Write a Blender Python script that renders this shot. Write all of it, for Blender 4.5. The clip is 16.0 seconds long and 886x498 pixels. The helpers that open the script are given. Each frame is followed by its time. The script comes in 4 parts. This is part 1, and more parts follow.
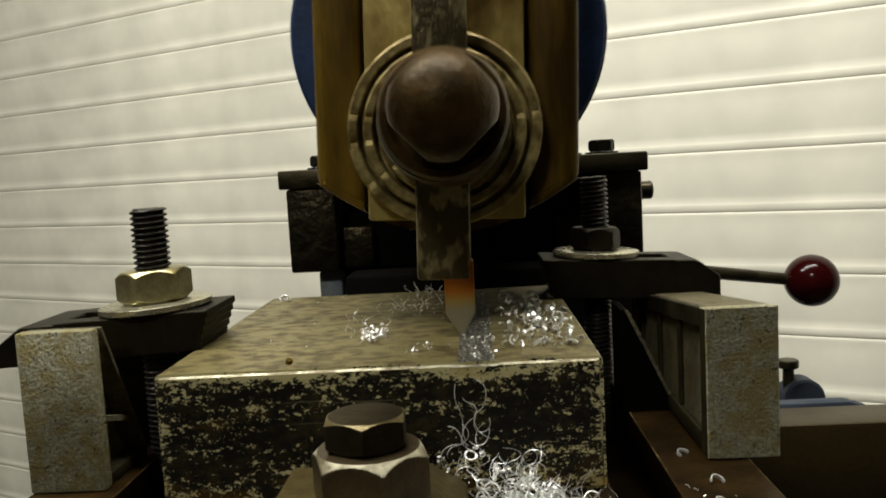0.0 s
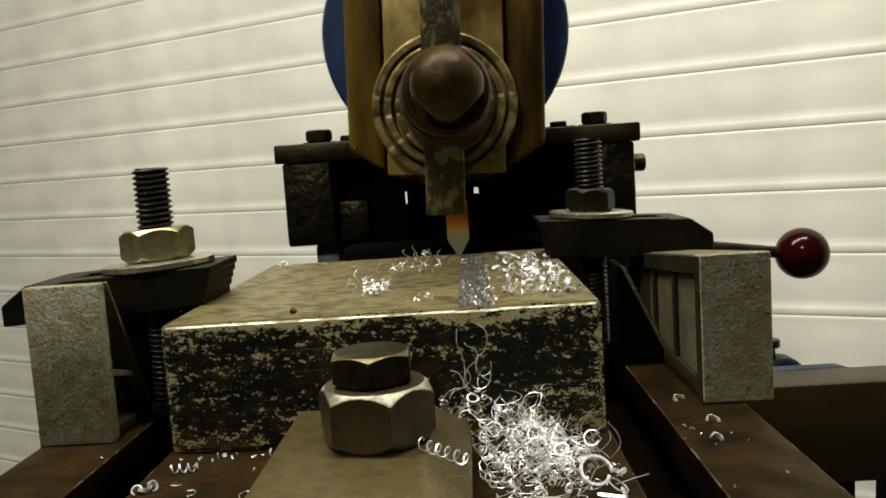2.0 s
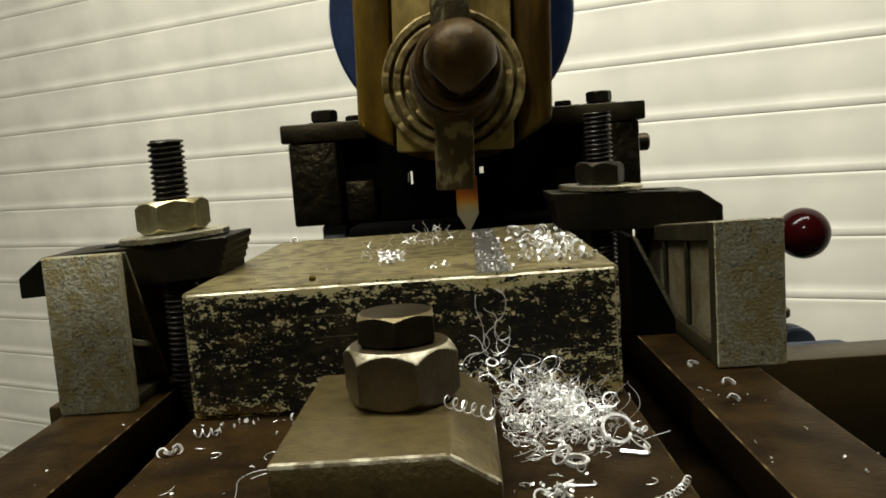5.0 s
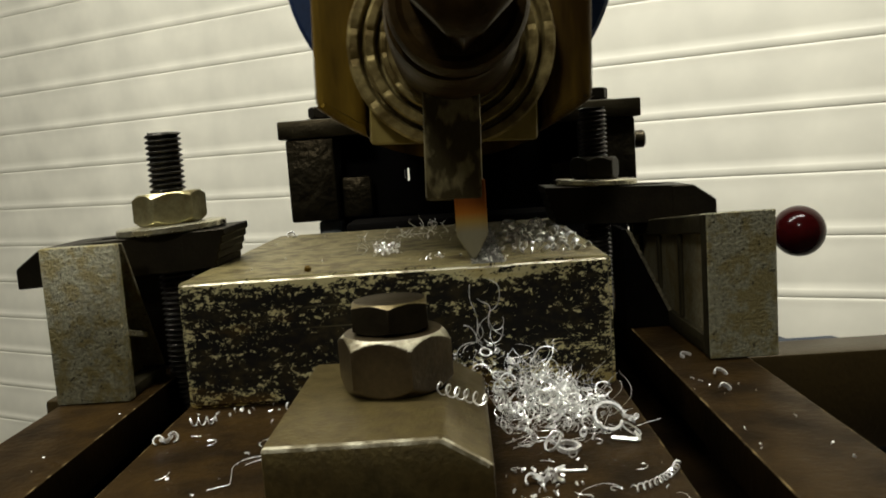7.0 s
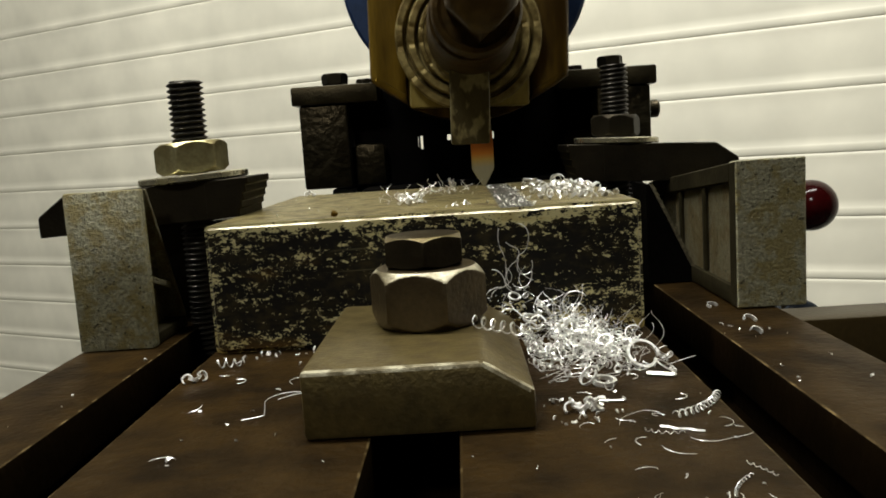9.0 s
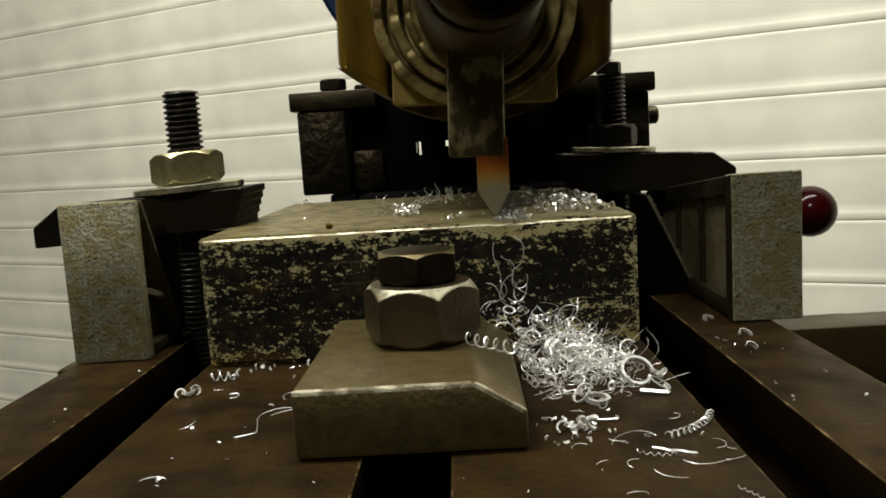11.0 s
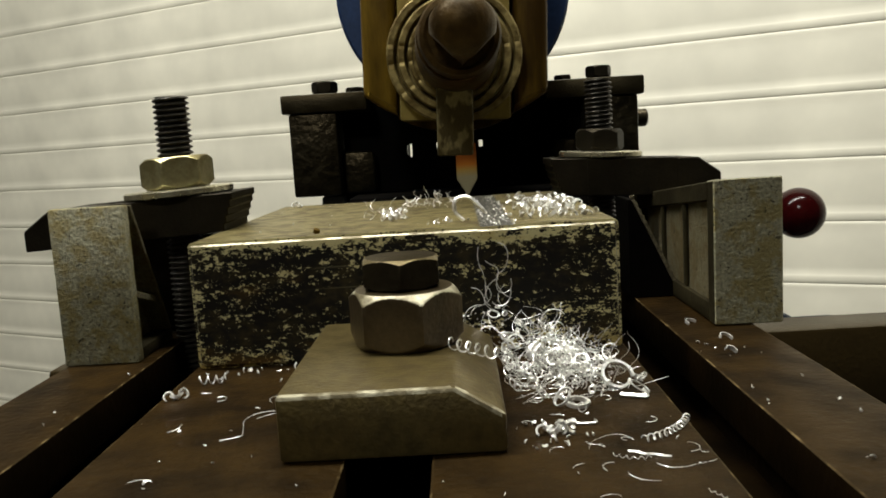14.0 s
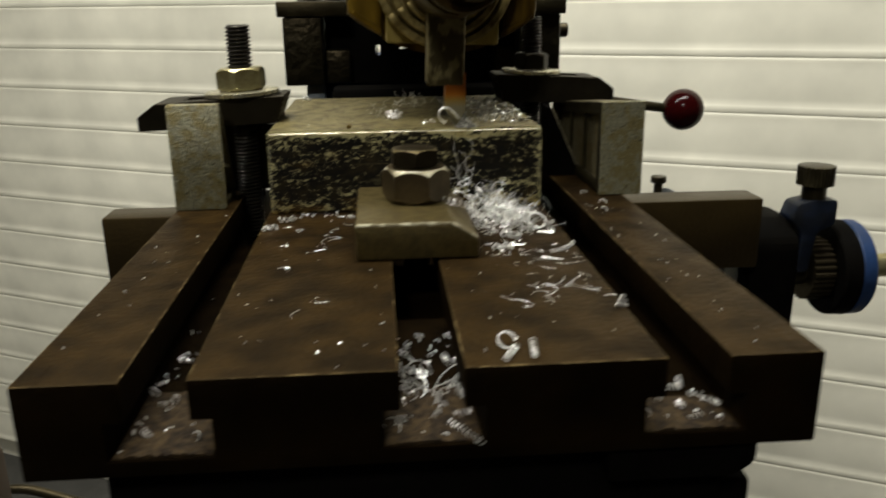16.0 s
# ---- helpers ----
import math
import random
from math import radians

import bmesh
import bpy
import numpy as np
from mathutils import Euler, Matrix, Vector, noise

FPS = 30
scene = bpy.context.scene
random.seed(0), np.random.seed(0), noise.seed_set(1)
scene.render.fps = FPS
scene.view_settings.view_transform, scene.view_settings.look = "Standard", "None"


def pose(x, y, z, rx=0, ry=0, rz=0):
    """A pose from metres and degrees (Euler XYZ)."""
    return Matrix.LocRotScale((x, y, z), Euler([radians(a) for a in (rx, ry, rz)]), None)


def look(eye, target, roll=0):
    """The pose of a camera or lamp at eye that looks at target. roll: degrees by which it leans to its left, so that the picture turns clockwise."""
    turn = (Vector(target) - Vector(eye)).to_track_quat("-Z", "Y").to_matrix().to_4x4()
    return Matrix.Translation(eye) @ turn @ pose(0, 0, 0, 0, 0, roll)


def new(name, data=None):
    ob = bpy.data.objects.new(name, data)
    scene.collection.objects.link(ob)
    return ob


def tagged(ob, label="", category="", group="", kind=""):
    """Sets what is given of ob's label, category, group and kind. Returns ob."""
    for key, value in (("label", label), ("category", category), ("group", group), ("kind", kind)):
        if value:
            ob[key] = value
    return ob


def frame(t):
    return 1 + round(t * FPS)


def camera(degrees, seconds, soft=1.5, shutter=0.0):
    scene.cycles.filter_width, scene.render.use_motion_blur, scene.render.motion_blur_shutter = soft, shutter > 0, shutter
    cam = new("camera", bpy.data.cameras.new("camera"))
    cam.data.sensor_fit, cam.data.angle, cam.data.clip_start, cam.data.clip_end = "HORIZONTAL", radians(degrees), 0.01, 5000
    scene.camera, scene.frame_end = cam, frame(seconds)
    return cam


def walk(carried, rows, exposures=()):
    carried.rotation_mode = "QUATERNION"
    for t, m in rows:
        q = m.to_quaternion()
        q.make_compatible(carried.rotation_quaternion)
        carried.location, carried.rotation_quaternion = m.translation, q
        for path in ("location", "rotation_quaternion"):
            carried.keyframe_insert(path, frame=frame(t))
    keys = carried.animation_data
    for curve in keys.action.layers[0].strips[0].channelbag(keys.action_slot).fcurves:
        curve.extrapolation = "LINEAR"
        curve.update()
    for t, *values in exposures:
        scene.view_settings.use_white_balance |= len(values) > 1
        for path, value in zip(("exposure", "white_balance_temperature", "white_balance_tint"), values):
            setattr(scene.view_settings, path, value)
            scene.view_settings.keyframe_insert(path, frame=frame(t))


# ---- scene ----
cam = camera(57.5, 16.0, 1.7, 0.5)
PATH = [
    (0, (0.033, -0.214, 0.089), (-0.054, 1.774, -0.109), -3.2),
    (0.5, (0.031, -0.217, 0.083), (-0.05, 1.771, -0.112), -3.7),
    (1, (0.034, -0.219, 0.082), (-0.041, 1.771, -0.103), -3.9),
    (1.5, (0.031, -0.22, 0.08), (-0.038, 1.769, -0.119), -3.8),
    (2, (0.03, -0.22, 0.077), (-0.037, 1.768, -0.136), -3.8),
    (2.5, (0.03, -0.222, 0.075), (-0.037, 1.765, -0.146), -3.8),
    (3, (0.025, -0.221, 0.068), (-0.038, 1.765, -0.162), -3.9),
    (5.5, (0.023, -0.224, 0.071), (-0.032, 1.762, -0.164), -4.1),
    (6, (0.024, -0.225, 0.07), (-0.028, 1.761, -0.161), -3.9),
    (6.5, (0.026, -0.225, 0.072), (-0.025, 1.761, -0.157), -3.8),
    (7, (0.024, -0.225, 0.068), (-0.027, 1.761, -0.165), -4.0),
    (7.5, (0.018, -0.226, 0.06), (-0.035, 1.758, -0.187), -3.9),
    (8, (0.016, -0.228, 0.055), (-0.039, 1.755, -0.198), -4.1),
    (8.5, (0.015, -0.226, 0.055), (-0.037, 1.757, -0.201), -3.9),
    (11, (0.017, -0.224, 0.059), (-0.037, 1.759, -0.198), -3.6),
    (11.5, (0.017, -0.225, 0.058), (-0.035, 1.757, -0.202), -3.5),
    (12, (0.016, -0.225, 0.061), (-0.035, 1.757, -0.201), -3.8),
    (12.5, (0.015, -0.226, 0.067), (-0.037, 1.757, -0.188), -4.0),
    (13, (0.016, -0.226, 0.064), (-0.039, 1.757, -0.19), -4.1),
    (13.5, (0.017, -0.226, 0.062), (-0.032, 1.757, -0.195), -3.9),
    (14, (0.02, -0.227, 0.061), (-0.023, 1.756, -0.2), -3.5),
    (14.5, (0.017, -0.231, 0.054), (-0.013, 1.743, -0.265), -2.9),
    (15, (-0.003, -0.268, 0.043), (0.041, 1.681, -0.405), -3.0),
    (15.2, (-0.007, -0.306, 0.057), (0.095, 1.63, -0.434), -2.1),
    (15.4, (-0.015, -0.34, 0.071), (0.122, 1.585, -0.455), -2.5),
    (15.5, (-0.017, -0.345, 0.071), (0.109, 1.578, -0.463), -3.3),
    (15.6, (-0.024, -0.358, 0.074), (0.097, 1.556, -0.492), -2.7),
    (16, (-0.008, -0.358, 0.09), (0.139, 1.55, -0.492), -0.7),
]
walk(cam, [(t, look(eye, target, roll)) for t, eye, target, roll in PATH])


# ---- light and world ----
def look_at_lamp(name, eye, target, size_x, size_y, power, colour):
    data = bpy.data.lights.new(name, "AREA")
    data.shape, data.size, data.size_y, data.energy, data.color = "RECTANGLE", size_x, size_y, power, colour
    ob = new(name, data)
    ob.matrix_world = look(eye, target)
    return ob


WARM = (1.0, 0.99, 0.912)
look_at_lamp("tube_light_over_machine", (-0.30, 0.05, 1.38), (-0.30, 0.05, 0), 1.9, 0.12, 50, WARM)
look_at_lamp("tube_light_behind_camera", (-0.45, -1.55, 1.38), (-0.30, -1.0, 0), 0.3, 0.3, 18, WARM)
world = bpy.data.worlds.new("world")
world.use_nodes = True
world.node_tree.nodes["Background"].inputs[0].default_value = (0.6, 0.55, 0.42, 1)
world.node_tree.nodes["Background"].inputs[1].default_value = 0.005
scene.world = world
scene.view_settings.exposure = 0.0


# ---- materials ----
def material(name, colour, second=None, rough=0.5, rough2=None, metal=0.0, scale=60.0, detail_scale=600.0, bump=0.15,
             stretch=(1, 1, 1), spec=0.5, split=(0.35, 0.65), coat=0.0, tint=None, relief=0.0006):
    """Two colours mixed by coarse noise, with fine grain in colour and relief."""
    m = bpy.data.materials.new(name)
    m.use_nodes = True
    t = m.node_tree
    n, l = t.nodes, t.links
    b = n["Principled BSDF"]
    geo = n.new("ShaderNodeTexCoord")
    mp = n.new("ShaderNodeMapping")
    mp.inputs["Scale"].default_value = stretch
    l.new(geo.outputs["Object"], mp.inputs["Vector"])
    big, fine = n.new("ShaderNodeTexNoise"), n.new("ShaderNodeTexNoise")
    for node, sc, de in ((big, scale, 6.0), (fine, detail_scale, 4.0)):
        node.inputs["Scale"].default_value, node.inputs["Detail"].default_value = sc, de
        l.new(mp.outputs[0], node.inputs["Vector"])
    ramp = n.new("ShaderNodeMapRange")
    ramp.inputs["From Min"].default_value, ramp.inputs["From Max"].default_value = split
    l.new(big.outputs["Fac"], ramp.inputs["Value"])
    mix = n.new("ShaderNodeMix")
    mix.data_type = "RGBA"
    second = second or tuple(c * 0.7 for c in colour)
    mix.inputs[6].default_value, mix.inputs[7].default_value = (*colour, 1), (*second, 1)
    l.new(ramp.outputs[0], mix.inputs[0])
    grain = n.new("ShaderNodeMix")
    grain.data_type, grain.blend_type = "RGBA", "MULTIPLY"
    fr = n.new("ShaderNodeMapRange")
    fr.inputs["To Min"].default_value, fr.inputs["To Max"].default_value = 0.65, 1.3
    l.new(fine.outputs["Fac"], fr.inputs["Value"])
    comb = n.new("ShaderNodeCombineColor")
    for i in range(3):
        l.new(fr.outputs[0], comb.inputs[i])
    grain.inputs[0].default_value = 1.0
    l.new(mix.outputs[2], grain.inputs[6])
    l.new(comb.outputs[0], grain.inputs[7])
    l.new(grain.outputs[2], b.inputs["Base Color"])
    rr = n.new("ShaderNodeMapRange")
    rr.inputs["To Min"].default_value, rr.inputs["To Max"].default_value = rough, rough2 if rough2 is not None else min(1, rough + 0.2)
    l.new(big.outputs["Fac"], rr.inputs["Value"])
    l.new(rr.outputs[0], b.inputs["Roughness"])
    b.inputs["Metallic"].default_value = metal
    b.inputs["Specular IOR Level"].default_value = spec
    if tint:
        b.inputs["Specular Tint"].default_value = (*tint, 1)
    b.inputs["Coat Weight"].default_value = coat
    b.inputs["Coat Roughness"].default_value = 0.12
    bp = n.new("ShaderNodeBump")
    bp.inputs["Strength"].default_value, bp.inputs["Distance"].default_value = bump, relief
    l.new(fine.outputs["Fac"], bp.inputs["Height"])
    l.new(bp.outputs[0], b.inputs["Normal"])
    return m


def worn_scale_material():
    """Black mill scale flaked off to bare steel, with rust and long scratches."""
    m = bpy.data.materials.new("worn_mill_scale")
    m.use_nodes = True
    n, l = m.node_tree.nodes, m.node_tree.links
    b = n["Principled BSDF"]
    co = n.new("ShaderNodeTexCoord")
    sep = n.new("ShaderNodeSeparateXYZ")
    l.new(co.outputs["Object"], sep.inputs[0])

    def noise_at(scale, detail, stretch, rough=0.6):
        mp = n.new("ShaderNodeMapping")
        mp.inputs["Scale"].default_value = stretch
        l.new(co.outputs["Object"], mp.inputs["Vector"])
        t = n.new("ShaderNodeTexNoise")
        t.inputs["Scale"].default_value, t.inputs["Detail"].default_value, t.inputs["Roughness"].default_value = scale, detail, rough
        l.new(mp.outputs[0], t.inputs["Vector"])
        return t.outputs["Fac"]

    def calc(op, a, c):
        x = n.new("ShaderNodeMath")
        x.operation = op
        for i, v in enumerate((a, c)):
            if isinstance(v, (int, float)):
                x.inputs[i].default_value = v
            else:
                l.new(v, x.inputs[i])
        return x.outputs[0]

    def ranged(v, lo, hi, a=0.0, c=1.0):
        x = n.new("ShaderNodeMapRange")
        for k, w in (("From Min", lo), ("From Max", hi), ("To Min", a), ("To Max", c)):
            x.inputs[k].default_value = w
        l.new(v, x.inputs["Value"])
        return x.outputs[0]

    def mixed(f, a, c):
        x = n.new("ShaderNodeMix")
        x.data_type = "RGBA"
        l.new(f, x.inputs[0])
        for i, v in ((6, a), (7, c)):
            if isinstance(v, tuple):
                x.inputs[i].default_value = (*v, 1)
            else:
                l.new(v, x.inputs[i])
        return x.outputs[2]

    flakes = noise_at(560, 8, (0.62, 1, 1.1), 0.72)
    specks = noise_at(1250, 4, (0.8, 1, 1.2), 0.7)
    region = noise_at(60, 4, (0.6, 1, 2.2))
    streak = noise_at(230, 6, (0.28, 1, 1.5), 0.62)
    # bare along the top and bottom edges of the bar
    edge = ranged(sep.outputs["Z"], 0.0300, 0.0372, 0.0, 0.22)
    low = ranged(sep.outputs["Z"], 0.013, 0.001, 0.0, 0.07)
    value = calc("ADD", calc("ADD", flakes, calc("MULTIPLY", specks, 0.62)), calc("MULTIPLY", region, 0.42))
    ends = n.new("ShaderNodeMath")
    ends.operation = "ABSOLUTE"
    l.new(sep.outputs["X"], ends.inputs[0])
    edge = calc("MAXIMUM", edge, ranged(ends.outputs[0], 0.0570, 0.0612, 0.0, 0.12))
    value = calc("ADD", calc("ADD", value, calc("MULTIPLY", streak, 0.38)), calc("ADD", edge, low))
    bare = ranged(value, 1.326, 1.336)
    rust = ranged(calc("ADD", calc("ADD", region, calc("MULTIPLY", noise_at(70, 4, (0.5, 1, 1.6)), 0.7)), ranged(sep.outputs["Z"], 0.013, 0.002, 0.0, 0.32)), 1.00, 1.20)
    scratch = ranged(noise_at(300, 2, (0.035, 1, 1)), 0.70, 0.74, 0.0, 0.25)
    dark = mixed(rust, mixed(ranged(noise_at(330, 6, (0.6, 1, 1), 0.7), 0.46, 0.66), (0.0050, 0.0040, 0.0025), (0.030, 0.022, 0.0075)), (0.060, 0.032, 0.006))
    steel = mixed(rust, (0.62, 0.555, 0.29), (0.40, 0.29, 0.080))
    colour = mixed(calc("MAXIMUM", bare, scratch), dark, steel)
    l.new(colour, b.inputs["Base Color"])
    b.inputs["Specular IOR Level"].default_value = 0.2
    l.new(calc("MULTIPLY", bare, 0.3), b.inputs["Metallic"])
    l.new(ranged(specks, 0.3, 0.7, 0.38, 0.65), b.inputs["Roughness"])
    bp = n.new("ShaderNodeBump")
    bp.inputs["Strength"].default_value, bp.inputs["Distance"].default_value = 0.5, 0.0003
    bp.invert = True
    l.new(calc("ADD", bare, calc("MULTIPLY", specks, 0.5)), bp.inputs["Height"])
    l.new(bp.outputs[0], b.inputs["Normal"])
    return m


def sand_cast_material(name, grey, ochre, pit):
    """Sand-cast skin: coarse grains, ochre stains and dark pits."""
    m = bpy.data.materials.new(name)
    m.use_nodes = True
    n, l = m.node_tree.nodes, m.node_tree.links
    b = n["Principled BSDF"]
    co = n.new("ShaderNodeTexCoord")

    def noise_at(scale, detail, lo, hi):
        t = n.new("ShaderNodeTexNoise")
        t.inputs["Scale"].default_value, t.inputs["Detail"].default_value, t.inputs["Roughness"].default_value = scale, detail, 0.65
        l.new(co.outputs["Object"], t.inputs["Vector"])
        x = n.new("ShaderNodeMapRange")
        x.inputs["From Min"].default_value, x.inputs["From Max"].default_value = lo, hi
        l.new(t.outputs["Fac"], x.inputs["Value"])
        return x.outputs[0]

    def mixed(f, a, c):
        x = n.new("ShaderNodeMix")
        x.data_type = "RGBA"
        l.new(f, x.inputs[0])
        for i, v in ((6, a), (7, c)):
            if isinstance(v, tuple):
                x.inputs[i].default_value = (*v, 1)
            else:
                l.new(v, x.inputs[i])
        return x.outputs[2]
    stain = noise_at(170, 7, 0.46, 0.58)
    grain = noise_at(950, 5, 0.34, 0.70)
    pits = noise_at(620, 4, 0.39, 0.33)
    pale = mixed(grain, tuple(c * 0.62 for c in grey), tuple(c * 1.35 for c in grey))
    l.new(mixed(pits, mixed(stain, pale, ochre), pit), b.inputs["Base Color"])
    b.inputs["Roughness"].default_value, b.inputs["Specular IOR Level"].default_value = 0.6, 0.3
    b.inputs["Metallic"].default_value = 0.1
    bp = n.new("ShaderNodeBump")
    bp.inputs["Strength"].default_value, bp.inputs["Distance"].default_value = 0.9, 0.0008
    l.new(grain, bp.inputs["Height"])
    l.new(bp.outputs[0], b.inputs["Normal"])
    return m


def tool_bit_material():
    """Ground high-speed steel with an orange heat tint above the tip."""
    m = material("heat_tinted_tool_steel", (0.40, 0.37, 0.30), (0.32, 0.29, 0.23), 0.32, 0.5, 0.6, 200, 900, 0.2, (1, 1, 0.2))
    n, l = m.node_tree.nodes, m.node_tree.links
    b = n["Principled BSDF"]
    co = n.new("ShaderNodeTexCoord")
    sep = n.new("ShaderNodeSeparateXYZ")
    l.new(co.outputs["Object"], sep.inputs[0])
    r = n.new("ShaderNodeValToRGB")
    rng = n.new("ShaderNodeMapRange")
    rng.inputs["From Min"].default_value, rng.inputs["From Max"].default_value = 0.040, 0.056
    l.new(sep.outputs["Z"], rng.inputs["Value"])
    l.new(rng.outputs[0], r.inputs[0])
    e = r.color_ramp.elements
    e[0].position, e[0].color = 0.30, (0.30, 0.27, 0.17, 1)
    e[1].position, e[1].color = 0.85, (0.26, 0.070, 0.005, 1)
    k = e.new(0.50)
    k.color = (0.40, 0.26, 0.065, 1)
    k = e.new(0.66)
    k.color = (0.42, 0.14, 0.012, 1)
    l.new(r.outputs[0], b.inputs["Base Color"])
    return m


M_TABLE = material("brown_oiled_cast_iron", (0.0200, 0.0108, 0.0028), (0.0062, 0.0032, 0.0009), 0.34, 0.75, 0.0, 75, 420, 0.8, spec=0.07, split=(0.36, 0.66), tint=(1.0, 0.78, 0.45))
M_TABLE_EDGE = material("rubbed_brown_iron_edge", (0.020, 0.012, 0.004), (0.125, 0.088, 0.038), 0.4, 0.6, 0.1, 140, 500, 0.3, spec=0.1, split=(0.50, 0.68), tint=(1.0, 0.78, 0.45))
M_RAIL = material("brown_greasy_rail", (0.020, 0.013, 0.0042), (0.010, 0.0062, 0.002), 0.32, 0.5, 0.0, 22, 420, 0.4, spec=0.35, tint=(1.0, 0.78, 0.45))
M_TABLE_END = material("dark_casting_skin", (0.0065, 0.0034, 0.0010), (0.0026, 0.0014, 0.0005), 0.5, 0.7, 0.0, 50, 400, 0.5, spec=0.05, tint=(1.0, 0.78, 0.45))
# table iron again, darkened by the shade down in the slots
M_SLOT_SHADE = material("shaded_slot_iron", (0.0065, 0.0036, 0.0012), (0.0022, 0.0012, 0.0005), 0.6, 0.8, 0.0, 60, 600, 0.3, spec=0.03, tint=(1.0, 0.78, 0.45))
M_BLACK = material("black_greasy_iron", (0.0065, 0.0056, 0.0030), (0.020, 0.0168, 0.0085), 0.16, 0.55, 0.0, 70, 900, 0.45, spec=0.4, split=(0.42, 0.7), tint=(1.0, 0.78, 0.45))
M_GREASE = material("lumpy_black_grease", (0.0045, 0.0040, 0.0023), (0.011, 0.0095, 0.0050), 0.24, 0.5, 0.0, 60, 170, 0.8, spec=0.3, split=(0.45, 0.7), tint=(1.0, 0.78, 0.45), relief=0.0016)
# almost black and without sheen, for the darkest parts
M_VOID = material("near_black_casting", (0.0014, 0.0012, 0.0009), (0.0026, 0.0021, 0.0015), 0.6, 0.8, 0.0, 60, 400, 0.4, spec=0.03)
M_OXIDE = material("black_oxide_steel", (0.0050, 0.0045, 0.0032), (0.0095, 0.0082, 0.0055), 0.42, 0.55, 0.0, 120, 900, 0.25, spec=0.16, tint=(1.0, 0.78, 0.45))
M_THREAD = material("dark_threaded_steel", (0.052, 0.046, 0.036), (0.022, 0.020, 0.015), 0.30, 0.5, 0.7, 300, 1200, 0.1)
M_ZINC = material("zinc_plated_steel", (0.47, 0.425, 0.24), (0.29, 0.245, 0.115), 0.26, 0.42, 0.85, 160, 900, 0.12)
M_STEEL = material("bare_machined_steel", (0.110, 0.082, 0.028), (0.074, 0.053, 0.018), 0.26, 0.48, 0.55, 220, 900, 0.35, split=(0.40, 0.66))
M_NUT = material("brown_worn_nut_steel", (0.095, 0.070, 0.034), (0.048, 0.033, 0.015), 0.26, 0.46, 0.6, 70, 800, 0.25)
M_STEEL_DARK = material("dark_bolt_steel", (0.017, 0.0135, 0.0075), (0.008, 0.0062, 0.0035), 0.36, 0.55, 0.3, 120, 700, 0.3, spec=0.25, tint=(1.0, 0.78, 0.45))
M_TOP = material("planed_steel_top", (0.180, 0.147, 0.057), (0.066, 0.048, 0.015), 0.30, 0.6, 0.35, 260, 1100, 0.6, (0.75, 1.0, 1), split=(0.44, 0.62))
M_CUT = material("fresh_cut_steel", (0.24, 0.23, 0.19), (0.025, 0.023, 0.018), 0.28, 0.5, 0.5, 900, 1800, 0.8, (1, 0.6, 1), split=(0.42, 0.55))
M_SCALE = worn_scale_material()
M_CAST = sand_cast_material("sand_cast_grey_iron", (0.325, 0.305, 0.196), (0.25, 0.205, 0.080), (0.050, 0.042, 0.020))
# darker, browner copy of M_CAST; the shade of the hollows is in it
M_CAST_DIM = sand_cast_material("shaded_brown_cast", (0.155, 0.135, 0.075), (0.115, 0.085, 0.030), (0.020, 0.016, 0.007))
# grime plus painted shade, for ribs, flanges and sides turned to -x
M_GRIME_SHADE = material("grimy_shaded_edge", (0.024, 0.020, 0.010), (0.010, 0.0085, 0.0045), 0.55, 0.7, 0.0, 90, 600, 0.3, spec=0.15, tint=(1.0, 0.78, 0.45))
M_WASHER = material("bright_steel_washer", (0.66, 0.63, 0.48), (0.42, 0.38, 0.25), 0.18, 0.34, 0.9, 120, 900, 0.1)

M_HEAD = material("oily_bronze_brown_iron", (0.150, 0.092, 0.011), (0.034, 0.017, 0.0022), 0.34, 0.56, 0.1, 38, 420, 0.35, (1.8, 1, 0.3), spec=0.2, split=(0.36, 0.60), tint=(1.0, 0.78, 0.45))
M_PLATE = material("worn_ochre_steel_plate", (0.265, 0.205, 0.064), (0.085, 0.050, 0.008), 0.32, 0.52, 0.15, 34, 420, 0.35, (1, 1, 0.5), spec=0.2, split=(0.40, 0.58), tint=(1.0, 0.78, 0.45))
M_RING = material("worn_toolpost_steel", (0.280, 0.222, 0.090), (0.085, 0.060, 0.018), 0.32, 0.5, 0.3, 150, 700, 0.4, split=(0.38, 0.6), tint=(1.0, 0.72, 0.38))

M_DOME = material("dark_oiled_steel_dome", (0.048, 0.028, 0.0085), (0.021, 0.012, 0.0036), 0.30, 0.48, 0.1, 170, 500, 0.5, spec=0.15, tint=(1.0, 0.78, 0.45))
M_BAR = material("scuffed_tool_holder_steel", (0.040, 0.033, 0.015), (0.175, 0.150, 0.075), 0.32, 0.5, 0.3, 210, 900, 0.7, (1, 1, 0.5), split=(0.50, 0.60), tint=(1.0, 0.78, 0.45))
M_BIT = tool_bit_material()
M_BLUE = material("blue_machine_paint", (0.012, 0.033, 0.098), (0.008, 0.022, 0.066), 0.42, 0.55, 0.0, 50, 500, 0.25, spec=0.25)
M_DUSTY = material("dusty_blue_paint", (0.046, 0.056, 0.072), (0.024, 0.031, 0.044), 0.5, 0.65, 0.0, 60, 500, 0.25, spec=0.2)
M_BLUE_LIT = material("lit_pale_blue_paint", (0.17, 0.19, 0.20), (0.10, 0.12, 0.14), 0.4, 0.6, 0.0, 60, 500, 0.25, spec=0.3)
M_NAVY = material("dirty_navy_paint", (0.0045, 0.0085, 0.020), (0.0030, 0.0040, 0.0065), 0.4, 0.6, 0.0, 90, 500, 0.3, spec=0.3)
